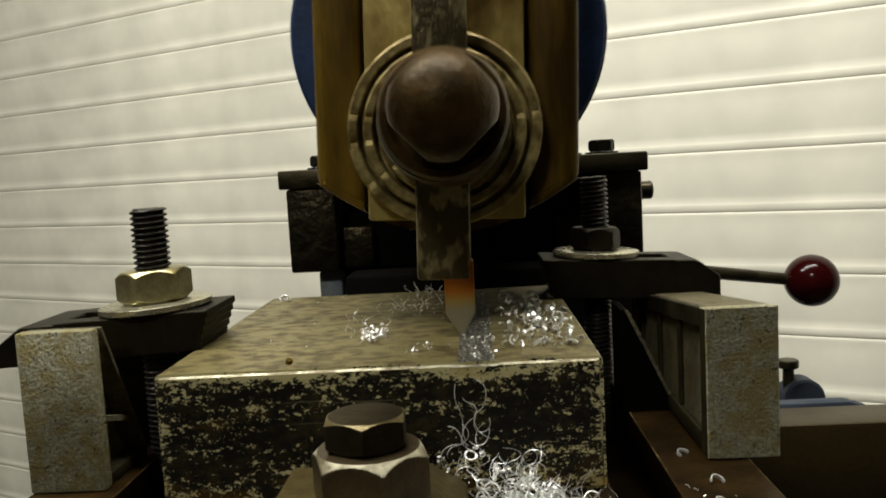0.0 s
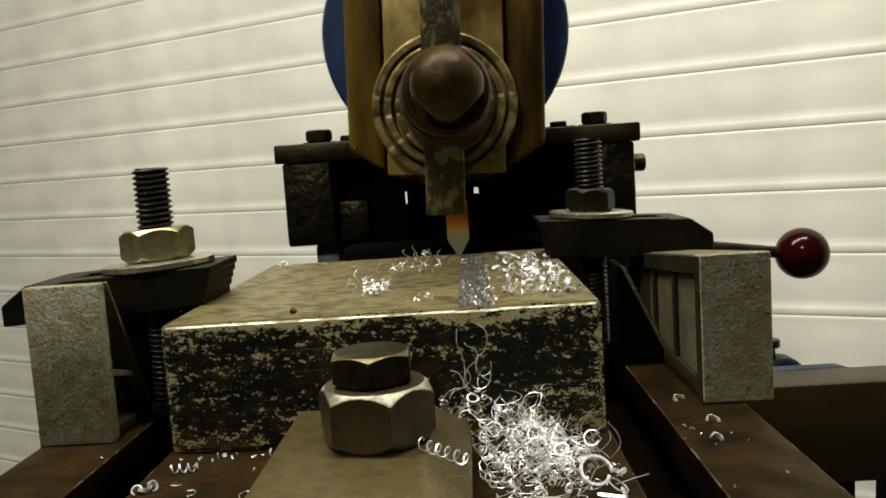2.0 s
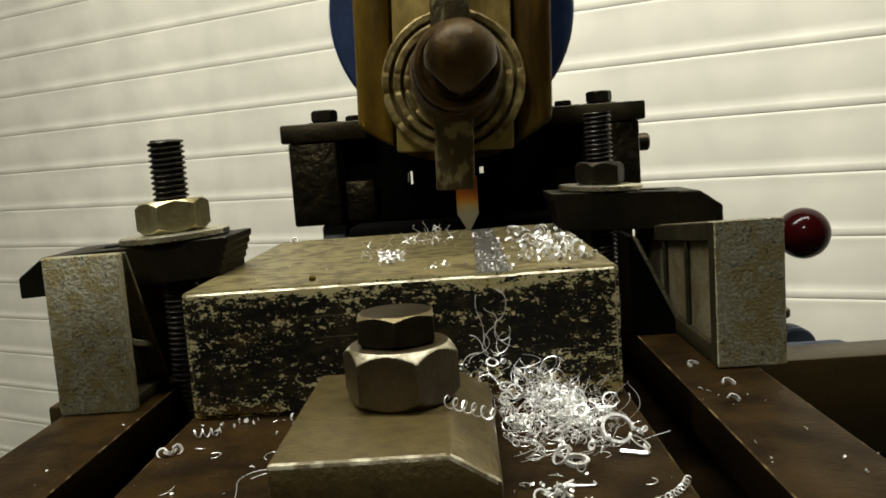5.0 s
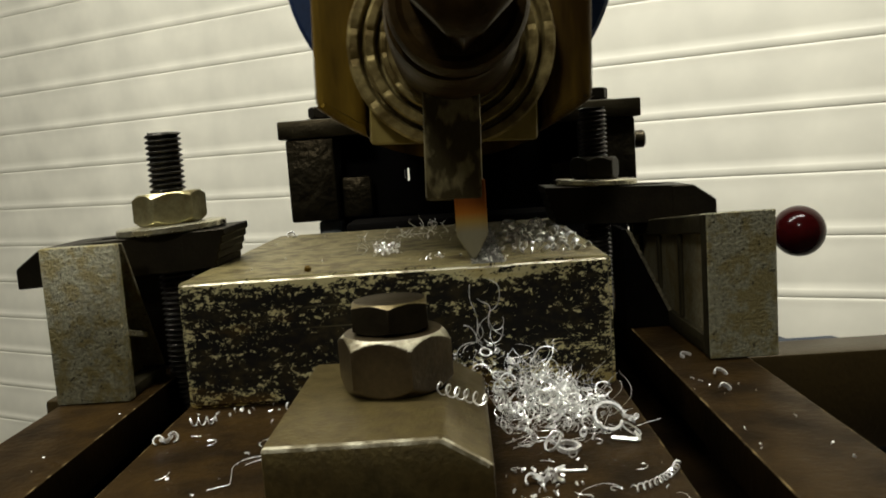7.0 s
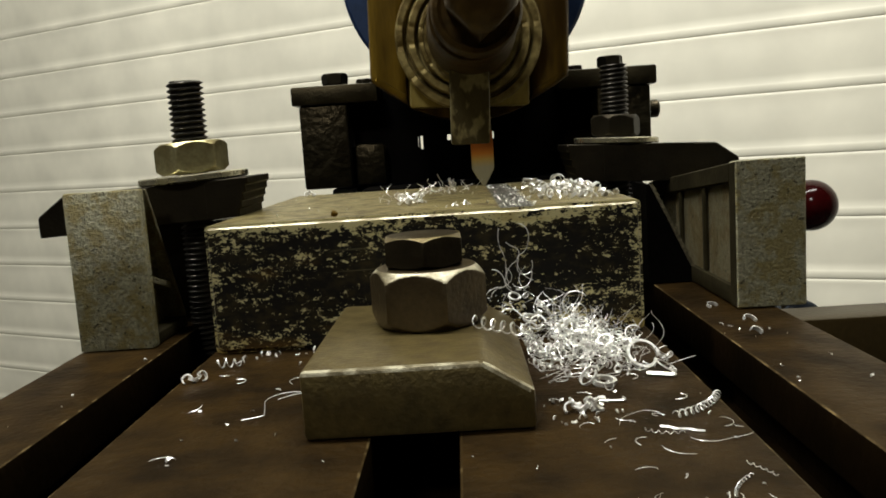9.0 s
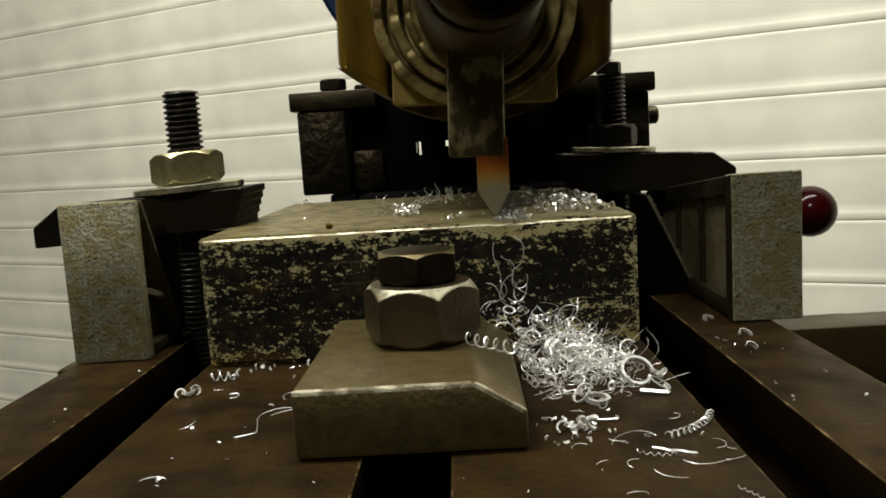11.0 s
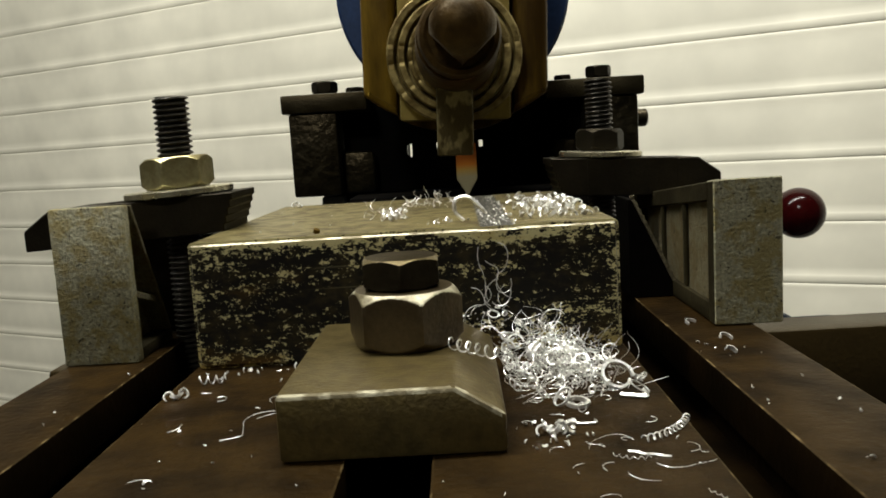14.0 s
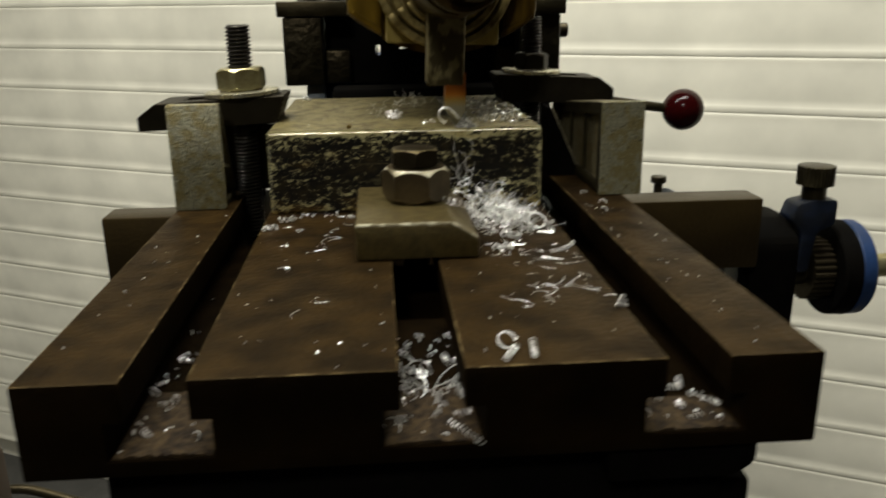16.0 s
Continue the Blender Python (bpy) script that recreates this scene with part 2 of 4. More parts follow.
M_BALL = material("dark_red_bakelite", (0.019, 0.0014, 0.0014), (0.015, 0.0011, 0.0011), 0.12, 0.16, 0.0, 20, 300, 0.0, spec=0.14)
M_CHIP = material("bright_steel_chip", (0.95, 0.94, 0.90), (0.46, 0.44, 0.38), 0.2, 0.4, 0.65, 420, 2000, 0.1, split=(0.45, 0.7))
M_WALL = material("cream_painted_shutter", (0.79, 0.755, 0.625), (0.780, 0.744, 0.612), 0.5, 0.52, 0.0, 2, 8, 0.0)
# rubbed bare edges of the block, and painted highlights on nut and plate
M_EDGE = material("rubbed_highlight_edge", (0.46, 0.425, 0.30), (0.15, 0.125, 0.07), 0.32, 0.5, 0.45, 150, 700, 0.4, split=(0.44, 0.58))
M_PLASTER = material("dull_workshop_wall_paint", (0.16, 0.148, 0.12), (0.12, 0.11, 0.09), 0.8, 0.9, 0.0, 3, 60, 0.1)
M_FLOOR = material("grey_concrete", (0.070, 0.067, 0.058), (0.042, 0.040, 0.034), 0.7, 0.85, 0.0, 3, 50, 0.3)
M_STEEL_EDGE = material("pale_tooth_steel", (0.20, 0.175, 0.11), (0.05, 0.042, 0.024), 0.35, 0.5, 0.3, 700, 1500, 0.3)

# ---- builders ----
ORIGIN = {}


def thing(name, at, label, category, group="", kind=""):
    ob = new(name)
    ob.empty_display_size = 0.02
    ob.location = at
    ORIGIN[ob.name] = Vector(at)
    return tagged(ob, label, category, group, kind)


def finish(bm, smooth=35.0):
    bmesh.ops.recalc_face_normals(bm, faces=bm.faces[:])
    limit = radians(smooth)
    for f in bm.faces:
        f.smooth = True
    for e in bm.edges:
        if len(e.link_faces) == 2 and e.calc_face_angle(0.0) > limit:
            e.smooth = False


def mesh_of(name, bm, *mats):
    finish(bm)
    me = bpy.data.meshes.new(name)
    bm.to_mesh(me)
    bm.free()
    for m in mats:
        me.materials.append(m)
    return me


def part(name, bm, mat, parent, label="", kind=""):
    """One mesh under a thing or a part; bm is in world space (or the moving parent's space)."""
    o = ORIGIN[parent.name]
    bmesh.ops.translate(bm, verts=bm.verts[:], vec=-o)
    mats = mat if isinstance(mat, tuple) else (mat,)
    ob = new(name, mesh_of(name, bm, *mats))
    ob.parent = parent
    ORIGIN[ob.name] = o
    return tagged(ob, label, kind=kind)


def solo(name, bm, mat, label, category, group="", kind="", at=(0, 0, 0)):
    bmesh.ops.translate(bm, verts=bm.verts[:], vec=-Vector(at))
    mats = mat if isinstance(mat, tuple) else (mat,)
    ob = new(name, mesh_of(name, bm, *mats))
    ob.location = at
    ORIGIN[ob.name] = Vector(at)
    return tagged(ob, label, category, group, kind)


def box(x0, x1, y0, y1, z0, z1, bevel=0.0006, segments=2, bm=None):
    made = bmesh.new()
    bmesh.ops.create_cube(made, size=1)
    for v in made.verts:
        v.co = Vector((x0 + (v.co.x + 0.5) * (x1 - x0), y0 + (v.co.y + 0.5) * (y1 - y0), z0 + (v.co.z + 0.5) * (z1 - z0)))
    if bevel:
        bmesh.ops.bevel(made, geom=made.edges[:], offset=bevel, segments=segments, affect="EDGES", profile=0.5)
    return joined(bm, made)


def joined(bm, made):
    if bm is None:
        return made
    me = bpy.data.meshes.new("scratch")
    made.to_mesh(me)
    made.free()
    bm.from_mesh(me)
    bpy.data.meshes.remove(me)
    return bm


def prism(outline, axis, lo, hi, bevel=0.0005, segments=2, bm=None):
    """A closed outline of (a, b) pushed along axis: x takes (y, z), y takes (x, z), z takes (x, y)."""
    made = bmesh.new()

    def at(a, b, c):
        return {"x": (c, a, b), "y": (a, c, b), "z": (a, b, c)}[axis]
    low = [made.verts.new(at(a, b, lo)) for a, b in outline]
    high = [made.verts.new(at(a, b, hi)) for a, b in outline]
    made.faces.new(low)
    made.faces.new(high)
    k = len(outline)
    for i in range(k):
        made.faces.new((low[i], low[(i + 1) % k], high[(i + 1) % k], high[i]))
    bmesh.ops.recalc_face_normals(made, faces=made.faces[:])
    if bevel:
        bmesh.ops.bevel(made, geom=made.edges[:], offset=bevel, segments=segments, affect="EDGES", profile=0.5)
    return joined(bm, made)


def turned(radius, heights, centre, axis="z", around=48, bm=None):
    """A solid of revolution; radius(angle, h) gives the skin, so flats and threads are possible."""
    made = bmesh.new()
    rows = []
    for h in heights:
        row = []
        for i in range(around):
            a = 2 * math.pi * i / around
            r = radius(a, h)
            u, v = r * math.cos(a), r * math.sin(a)
            p = {"z": (u, v, h), "y": (u, h, v), "x": (h, u, v)}[axis]
            row.append(made.verts.new(Vector(centre) + Vector(p)))
        rows.append(row)
    for a, b in zip(rows, rows[1:]):
        for i in range(around):
            made.faces.new((a[i], a[(i + 1) % around], b[(i + 1) % around], b[i]))
    made.faces.new(rows[0])
    made.faces.new(rows[-1])
    return joined(bm, made)


def profile(points, centre, axis="z", around=48, bm=None):
    """A solid of revolution from (h, r) points."""
    made = bmesh.new()
    rows = []
    for h, r in points:
        row = []
        for i in range(around):
            a = 2 * math.pi * i / around
            u, v = r * math.cos(a), r * math.sin(a)
            p = {"z": (u, v, h), "y": (u, h, v), "x": (h, u, v)}[axis]
            row.append(made.verts.new(Vector(centre) + Vector(p)))
        rows.append(row)
    for a, b in zip(rows, rows[1:]):
        for i in range(around):
            made.faces.new((a[i], a[(i + 1) % around], b[(i + 1) % around], b[i]))
    made.faces.new(rows[0])
    made.faces.new(rows[-1])
    return joined(bm, made)


def hexed(flats, turn=0.0):
    half = flats / 2

    def r(a):
        q = (a - turn) % (math.pi / 3) - math.pi / 6
        return half / math.cos(q)
    return r


def hex_nut(flats, z0, z1, centre, turn=0.0, cut=0.0018, bottom=True, bm=None):
    """A hexagon whose corners are turned off at the faces, as on a real nut."""
    six = hexed(flats, turn)
    corner = flats / 2 / math.cos(math.pi / 6)
    h = z1 - z0

    def r(a, z):
        top = flats / 2 * 0.96 + (z1 - z) / cut * (corner - flats / 2 * 0.96)
        low = flats / 2 * 0.96 + (z - z0) / cut * (corner - flats / 2 * 0.96) if bottom else 9
        return min(six(a), top, low)
    heights = [z0 + cut * i / 10 for i in range(11)] + [z0 + h / 2] + [z1 - cut * (10 - i) / 10 for i in range(11)]
    return turned(r, heights, (centre[0], centre[1], 0), "z", 144, bm)


def thread(dia, z0, z1, centre, pitch=0.0015, depth=0.00095):
    steps = int((z1 - z0) / pitch * 6)

    def r(a, z):
        k = (z / pitch - a / (2 * math.pi)) % 1.0
        tri = abs(2 * k - 1)
        end = min(1.0, (z1 - z) / 0.0012 + 0.55)
        return (dia / 2 - depth * (1 - min(1.0, tri * 1.25))) * (0.9 + 0.1 * end)
    return turned(r, [z0 + (z1 - z0) * i / steps for i in range(steps + 1)], (centre[0], centre[1], 0), "z", 28)


def ring_outline(pts, radius, segments=3):
    """Rounds the corners of an outline."""
    out = []
    k = len(pts)
    for i in range(k):
        p, a, b = Vector(pts[i]), Vector(pts[i - 1]), Vector(pts[(i + 1) % k])
        u, v = (a - p).normalized(), (b - p).normalized()
        for j in range(segments + 1):
            s = j / segments
            q = (p + u * radius) * (1 - s) ** 2 + p * 2 * s * (1 - s) + (p + v * radius) * s ** 2
            out.append(tuple(q))
    return out

# ---- the room ----
FLOOR_Z, CEIL_Z = -0.95, 1.42
floor = solo("floor", box(-3.2, 2.6, -3.0, 3.0, FLOOR_Z - 0.1, FLOOR_Z, 0), M_FLOOR, "grey concrete workshop floor", "floor", kind="structure")
ceiling = solo("ceiling", box(-3.2, 2.6, -3.0, 3.0, CEIL_Z, CEIL_Z + 0.1, 0), M_PLASTER, "dull painted workshop ceiling", "ceiling", kind="structure")
solo("wall_south", box(-3.2, 2.6, -3.1, -3.0, FLOOR_Z, CEIL_Z, 0), M_PLASTER, "dull painted workshop wall", "wall", kind="structure")
solo("wall_west", box(-3.3, -3.2, -3.0, 3.0, FLOOR_Z, CEIL_Z, 0), M_PLASTER, "dull painted workshop wall", "wall", kind="structure")
solo("wall_east", box(2.6, 2.7, -3.0, 3.0, FLOOR_Z, CEIL_Z, 0), M_PLASTER, "dull painted workshop wall", "wall", kind="structure")

# roller shutter that stands askew behind the machine
SHUT = pose(-0.2, 1.062, 0, 0, 0, -26.5)
SLAT = 0.0755
shutter = solo("wall_north", box(-2.9, 2.9, 0.03, 0.08, FLOOR_Z, CEIL_Z, 0), M_WALL, "cream painted metal roller shutter closing the workshop", "roller shutter", kind="structure")
shutter.matrix_world = SHUT


def slat_mesh():
    # nearly flat slat with a narrow groove and a rolled lip at its foot
    out = [(0.030, 0.0), (0.0034, 0.0), (0.0031, 0.0004), (0.0027, 0.0014), (0.0022, 0.0034), (0.0020, 0.0060), (0.0021, 0.0084), (0.0025, 0.0108)]
    for i in range(7):
        s = i / 6
        out.append((0.0026 - 0.0012 * math.sin(math.pi * s), 0.0110 + s * 0.0580))
    out += [(0.0024, 0.0722), (0.0028, 0.0742), (0.0036, 0.0753), (0.030, 0.0753)]
    return mesh_of("slat", prism(out, "x", -2.9, 2.9, 0), M_WALL)


SLAT_MESH = slat_mesh()
for i in range(31):
    s = new("slat", SLAT_MESH)
    s.parent = shutter
    s.location = (0, 0, 0.016 - 12 * SLAT + i * SLAT)


def ceiling_tube(at, along):
    t = thing("ceiling_light", at, "white fluorescent tube fitting on the ceiling", "ceiling light")
    lx, ly = (0.98, 0.05) if along == "x" else (0.05, 0.47)
    x, y, z = at
    part("housing", box(x - lx, x + lx, y - ly, y + ly, z - 0.008, z, 0.002), M_PLASTER, t, "white housing")
    return t


ceiling_tube((-0.30, 0.05, CEIL_Z), "x")
ceiling_tube((-0.45, -1.55, CEIL_Z), "y")

# ---- the shaping machine ----
shaper = thing("shaping_machine", (0.03, 0.42, FLOOR_Z), "blue and brown metal shaping machine with a slotted table", "shaping machine")
TX0, TX1, TY0, TY1 = -0.1025, 0.1090, -0.1685, 0.152
SLOTS = ((-0.0755, -0.059), (-0.005, 0.0120), (0.066, 0.0830))
outline = [(TX0, -0.027), (TX0, 0.0)]
for a, b in SLOTS:
    outline += [(a, 0.0), (a, -0.0115), (a - 0.0052, -0.0115), (a - 0.0052, -0.0222), (b + 0.0055, -0.0222), (b + 0.0055, -0.0115), (b, -0.0115), (b, 0.0)]
outline += [(TX1, 0.0), (TX1, -0.027)]


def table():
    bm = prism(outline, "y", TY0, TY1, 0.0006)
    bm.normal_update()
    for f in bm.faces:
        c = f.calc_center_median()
        # darker skin on the front end, underside and upright sides, slot walls too
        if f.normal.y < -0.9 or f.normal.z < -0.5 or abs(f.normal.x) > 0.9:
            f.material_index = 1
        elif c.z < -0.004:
            # slot floors: shade of the recess is put into the colour
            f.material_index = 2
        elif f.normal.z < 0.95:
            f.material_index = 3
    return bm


part("table", table(), (M_TABLE, M_TABLE_END, M_SLOT_SHADE, M_TABLE_EDGE), shaper, "dark brown oiled table with three T-slots")
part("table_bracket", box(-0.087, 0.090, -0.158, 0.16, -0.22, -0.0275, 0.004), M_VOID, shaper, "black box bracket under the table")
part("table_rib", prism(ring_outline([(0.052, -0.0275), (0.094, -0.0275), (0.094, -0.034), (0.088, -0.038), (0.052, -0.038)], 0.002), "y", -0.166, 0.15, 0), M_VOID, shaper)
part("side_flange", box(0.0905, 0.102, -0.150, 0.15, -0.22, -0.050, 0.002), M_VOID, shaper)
part("cross_rail", box(-0.189, 0.253, 0.161, 0.189, -0.090, -0.040, 0.002), M_RAIL, shaper, "brown iron cross rail behind the table")
part("cross_rail_web", box(-0.150, 0.215, 0.172, 0.23, -0.30, -0.0905, 0.003), M_VOID, shaper)
part("column", box(-0.057, 0.118, 0.262, 0.66, -0.94, 0.0338, 0.004, 3), M_BLUE, shaper, "blue painted machine column")
# strip added for the column's lit edge; the light is in its pale blue
part("column_edge", box(-0.0600, -0.0465, 0.2475, 0.2615, -0.30, 0.0338, 0.002), M_BLUE_LIT, shaper, "pale strip for the lit edge of the blue column")
part("column_face", box(-0.040, 0.115, 0.2165, 0.2450, -0.30, 0.034, 0.003), M_VOID, shaper, "black oily slideway")
part("foot", box(-0.14, 0.20, 0.15, 0.72, -0.95, -0.90, 0.01), M_BLUE, shaper)


def ram_guide(x0, x1, xin, y0, bolt_x, small_x, sign):
    # upright guide casting, cap strip, two hexagon bolts
    g = part("ram_guide", box(x0, x1, y0 + 0.002, y0 + 0.22, 0.0345, 0.0819, 0.0015, 2), M_GREASE, shaper, "black greasy ram guide")
    part("cap_strip", box(min(x0, x0) - 0.0035 if sign < 0 else xin - 0.006, xin + 0.006 if sign < 0 else x1 + 0.0035, y0, y0 + 0.22, 0.082, 0.0925, 0.0012), M_BLACK, g)
    w = profile([(0.0926, 0.0095), (0.0936, 0.0095)], (bolt_x, y0 + 0.022, 0), around=32)
    part("washer", w, M_OXIDE, g)
    part("bolt", hex_nut(0.0135, 0.0938, 0.1005, (bolt_x, y0 + 0.022), 0.1, 0.0012), M_OXIDE, g)
    part("small_bolt", hex_nut(0.0095, 0.0926, 0.0965, (small_x, y0 + 0.024), 0.3, 0.001), M_OXIDE, g)
    return g


ram_guide(-0.0735, -0.046, -0.034, 0.235, -0.0545, -0.0370, -1)
right_guide = ram_guide(0.096, 0.1265, 0.080, 0.242, 0.1078, 0.0868, 1)
part("adjusting_screw", profile([(0.1267, 0.0042), (0.1325, 0.0042), (0.1327, 0.0055), (0.1405, 0.0055), (0.1415, 0.0045)], (0, 0.288, 0.069), "x", 24), M_BLACK, right_guide)



def slide_plate():
    # black plate added to fill the dark gap between guides, pierced by small holes
    xs = (-0.0455, -0.0084, -0.0077, -0.0070, -0.0052, 0.0092, 0.0168, 0.0345, 0.0372, 0.0955)
    holes = {1: (0.0548, 0.0608), 3: (0.0535, 0.0613), 5: (0.0578, 0.0612), 7: (0.0572, 0.0612)}
    bm = None
    for i, (a, b) in enumerate(zip(xs, xs[1:])):
        if i in holes:
            lo, hi = holes[i]
            bm = box(a, b, 0.258, 0.268, 0.0340, lo, 0, 1, bm)
            bm = box(a, b, 0.258, 0.268, hi, 0.0935, 0, 1, bm)
        else:
            bm = box(a, b, 0.258, 0.268, 0.0340, 0.0935, 0, 1, bm)
    bmesh.ops.remove_doubles(bm, verts=bm.verts[:], dist=1e-6)
    return bm


part("slide_plate", slide_plate(), M_VOID, shaper, "black plate filling the gap under the ram")
part("slide_block", box(-0.0459, -0.0270, 0.2470, 0.2575, 0.0345, 0.0590, 0.003), M_GREASE, shaper, "lump of black grease")
part("slide_block", box(0.0775, 0.0959, 0.2490, 0.2575, 0.0345, 0.0590, 0.003), M_GREASE, shaper, "lump of black grease")


def rod_between(a, b, r0, r1, around=24):
    a, b = Vector(a), Vector(b)
    d = b - a
    bm = profile([(0, r0 * 0.9), (0.0008, r0), (d.length - 0.0008, r1), (d.length, r1 * 0.9)], (0, 0, 0), "z", around)
    bmesh.ops.transform(bm, verts=bm.verts[:], matrix=Matrix.Translation(a) @ d.to_track_quat("Z", "Y").to_matrix().to_4x4())
    return bm


BALL = Vector((0.277, 0.386, -0.008))
lever = part("lever", rod_between((0.105, 0.392, 0.0150), BALL + Vector((-0.012, 0, 0.001)), 0.0056, 0.0044), M_BLACK, shaper, "black steel lever")
ball = bmesh.new()
bmesh.ops.create_uvsphere(ball, u_segments=40, v_segments=24, radius=0.0192)
bmesh.ops.translate(ball, verts=ball.verts[:], vec=BALL)
part("ball_knob", ball, M_BALL, lever, "glossy dark red ball knob")
part("lever_boss", profile([(0.117, 0.016), (0.128, 0.016), (0.130, 0.014)], (0, 0.392, 0.0145), "x", 32), M_BLACK, shaper)
# blue housing behind the rail, and the crank that rocks above it
part("feed_housing", prism(ring_outline([(0.150, -0.100), (0.150, -0.0540), (0.237, -0.0540), (0.249, -0.0580), (0.249, -0.100)], 0.0015), "y", 0.238, 0.247, 0.0008), M_DUSTY, shaper, "dusty blue painted feed housing")
KNOB = Vector((0.268, 0.420, -0.0780))
feed_crank = new("feed_crank", mesh_of("feed_crank", profile([(-0.010, 0.0140), (-0.0085, 0.0157), (0.0085, 0.0157), (0.010, 0.0140)], KNOB + Vector((0.0094, 0, -0.0302)), "y", 48), M_DUSTY))
feed_crank.parent = shaper
ORIGIN[feed_crank.name] = Vector((0, 0, 0))
tagged(feed_crank, "blue painted rocking feed crank")
part("thumb_screw", profile([(-0.024, 0.0046), (-0.0072, 0.0042), (-0.0068, 0.0066), (-0.0058, 0.0078), (-0.0008, 0.0078), (0.0, 0.0068)], KNOB, "z", 28), M_BLACK, feed_crank, "black thumb screw")
part("crank_arm", prism(ring_outline([(KNOB.x - 0.006, KNOB.z - 0.075), (KNOB.x - 0.006, KNOB.z - 0.0225), (KNOB.x + 0.012, KNOB.z - 0.0225), (KNOB.x + 0.016, KNOB.z - 0.075)], 0.002), "y", KNOB.y + 0.0102, KNOB.y + 0.018, 0.001), M_NAVY, feed_crank)
part("feed_shaft", profile([(0.1185, 0.009), (0.290, 0.009)], (0, 0.434, -0.150), "x", 24), M_BLACK, shaper)


def feed_gear():
    c = (0.0, 0.20, -0.105)
    arm = part("feed_bracket", prism(ring_outline([(0.284, -0.062), (0.288, -0.050), (0.300, -0.0475), (0.318, -0.048), (0.318, -0.066), (0.305, -0.072), (0.301, -0.102), (0.292, -0.102), (0.293, -0.072)], 0.003), "y", 0.180, 0.200, 0.0015), M_NAVY, shaper, "dirty navy painted feed pawl")
    six = 30

    def knurl(a, h):
        return 0.0122 + (0.0007 if int(a / (2 * math.pi) * six * 2) % 2 else 0.0) - (0.001 if h > -0.0245 else 0)
    part("knurled_knob", turned(knurl, [-0.0380, -0.0375, -0.0265, -0.0245, -0.0240], (0.304, 0.190, 0), "z", 80), M_BLACK, arm, "black knurled knob")
    part("knob_stem", profile([(-0.048, 0.0085), (-0.0382, 0.0085)], (0.304, 0.190, 0), "z", 28), M_BLACK, arm)
    part("feed_screw", profile([(0.2522, 0.012), (0.345, 0.012)], c, "x", 28), M_BLACK, shaper)

    def teeth(a, h):
        return 0.022 + 0.0016 * (1 if int(a / (2 * math.pi) * 30 * 2) % 2 else 0)
    part("ratchet_wheel", turned(teeth, [0.306, 0.322], c, "x", 120), M_STEEL_DARK, shaper, "worn toothed feed wheel")
    part("dial", profile([(0.3225, 0.034), (0.324, 0.0355), (0.335, 0.0362)], c, "x", 48), M_VOID, shaper)
    part("blue_collar", profile([(0.3352, 0.0345), (0.3370, 0.0358), (0.3450, 0.0358), (0.3470, 0.0340)], c, "x", 48), M_BLUE, shaper, "blue painted collar")
    part("crank_pin", profile([(0.3472, 0.009), (0.382, 0.009)], c, "x", 24), M_ZINC, shaper)
    part("hub_casting", prism(ring_outline([(0.172, -0.150), (0.172, -0.075), (0.190, -0.062), (0.230, -0.062), (0.235, -0.150)], 0.008), "x", 0.2525, 0.2900, 0.004), M_VOID, shaper, "black gearbox casting")


feed_gear()

# ---- the ram and its tool head ----
CX, CZ = 0.0226, 0.1019
LEAN = Matrix.Translation((CX, 0, CZ)) @ Matrix.Rotation(radians(2.0), 4, "Y") @ Matrix.Translation((-CX, 0, -CZ))


def leaned(bm):
    bmesh.ops.transform(bm, verts=bm.verts[:], matrix=LEAN)
    return bm


ram = new("ram", mesh_of("ram", box(-0.020, 0.066, 0.092, 0.52, 0.0955, 0.195, 0.006, 3), M_BLUE))
ram.parent = shaper
ORIGIN[ram.name] = Vector((0, 0, 0))
tagged(ram, "blue painted sliding ram")
part("swivel_disc", leaned(profile([(0.055, 0.0615), (0.0565, 0.0630), (0.090, 0.0630), (0.0915, 0.0615)], (0.0225, 0, 0.1425), "y", 96)), M_BLUE, ram, "blue painted round swivel plate")


def cheek(xa, xb):
    # one side rail of the clapper box, rounded off along the bottom
    pts = []
    for i in range(9):
        x = xa + (xb - xa) * i / 8
        d = (x - CX) / 0.046
        pts.append((x, 0.0675 + 0.0175 * d * d))
    pts += [(xb, 0.245), (xa, 0.245)]
    return leaned(prism(pts, "y", 0.0075, 0.0545, 0.0032, 3))


part("clapper_cheek", cheek(-0.0225, -0.0058), M_HEAD, ram, "oily brown cheek")
part("clapper_cheek", cheek(0.0510, 0.0682), M_HEAD, ram, "oily brown cheek")
back = []
for i in range(17):
    x = -0.0056 + 0.0564 * i / 16
    d = (x - CX) / 0.046
    back.append((x, 0.0662 + 0.0175 * d * d))
back += [(0.0508, 0.245), (-0.0056, 0.245)]
part("clapper_back", leaned(prism(back, "y", 0.014, 0.0540, 0)), M_HEAD, ram)
part("clapper", leaned(box(-0.0042, 0.0494, 0.0030, 0.0138, 0.0715, 0.1615, 0.0012)), M_PLATE, ram, "ochre worn steel clapper plate")
ring_pts = [(0.0029, 0.0312), (0.0012, 0.0322), (-0.0032, 0.0322), (-0.0040, 0.0314), (-0.0040, 0.0290), (-0.0032, 0.0284), (0.0002, 0.0282), (0.0002, 0.0272),
            (-0.0052, 0.0268), (-0.0060, 0.0261), (-0.0060, 0.0238), (-0.0052, 0.0232), (-0.0010, 0.0230), (-0.0010, 0.0221), (-0.0060, 0.0218), (-0.0066, 0.0212), (-0.0066, 0.0199), (-0.006, 0.0196)]


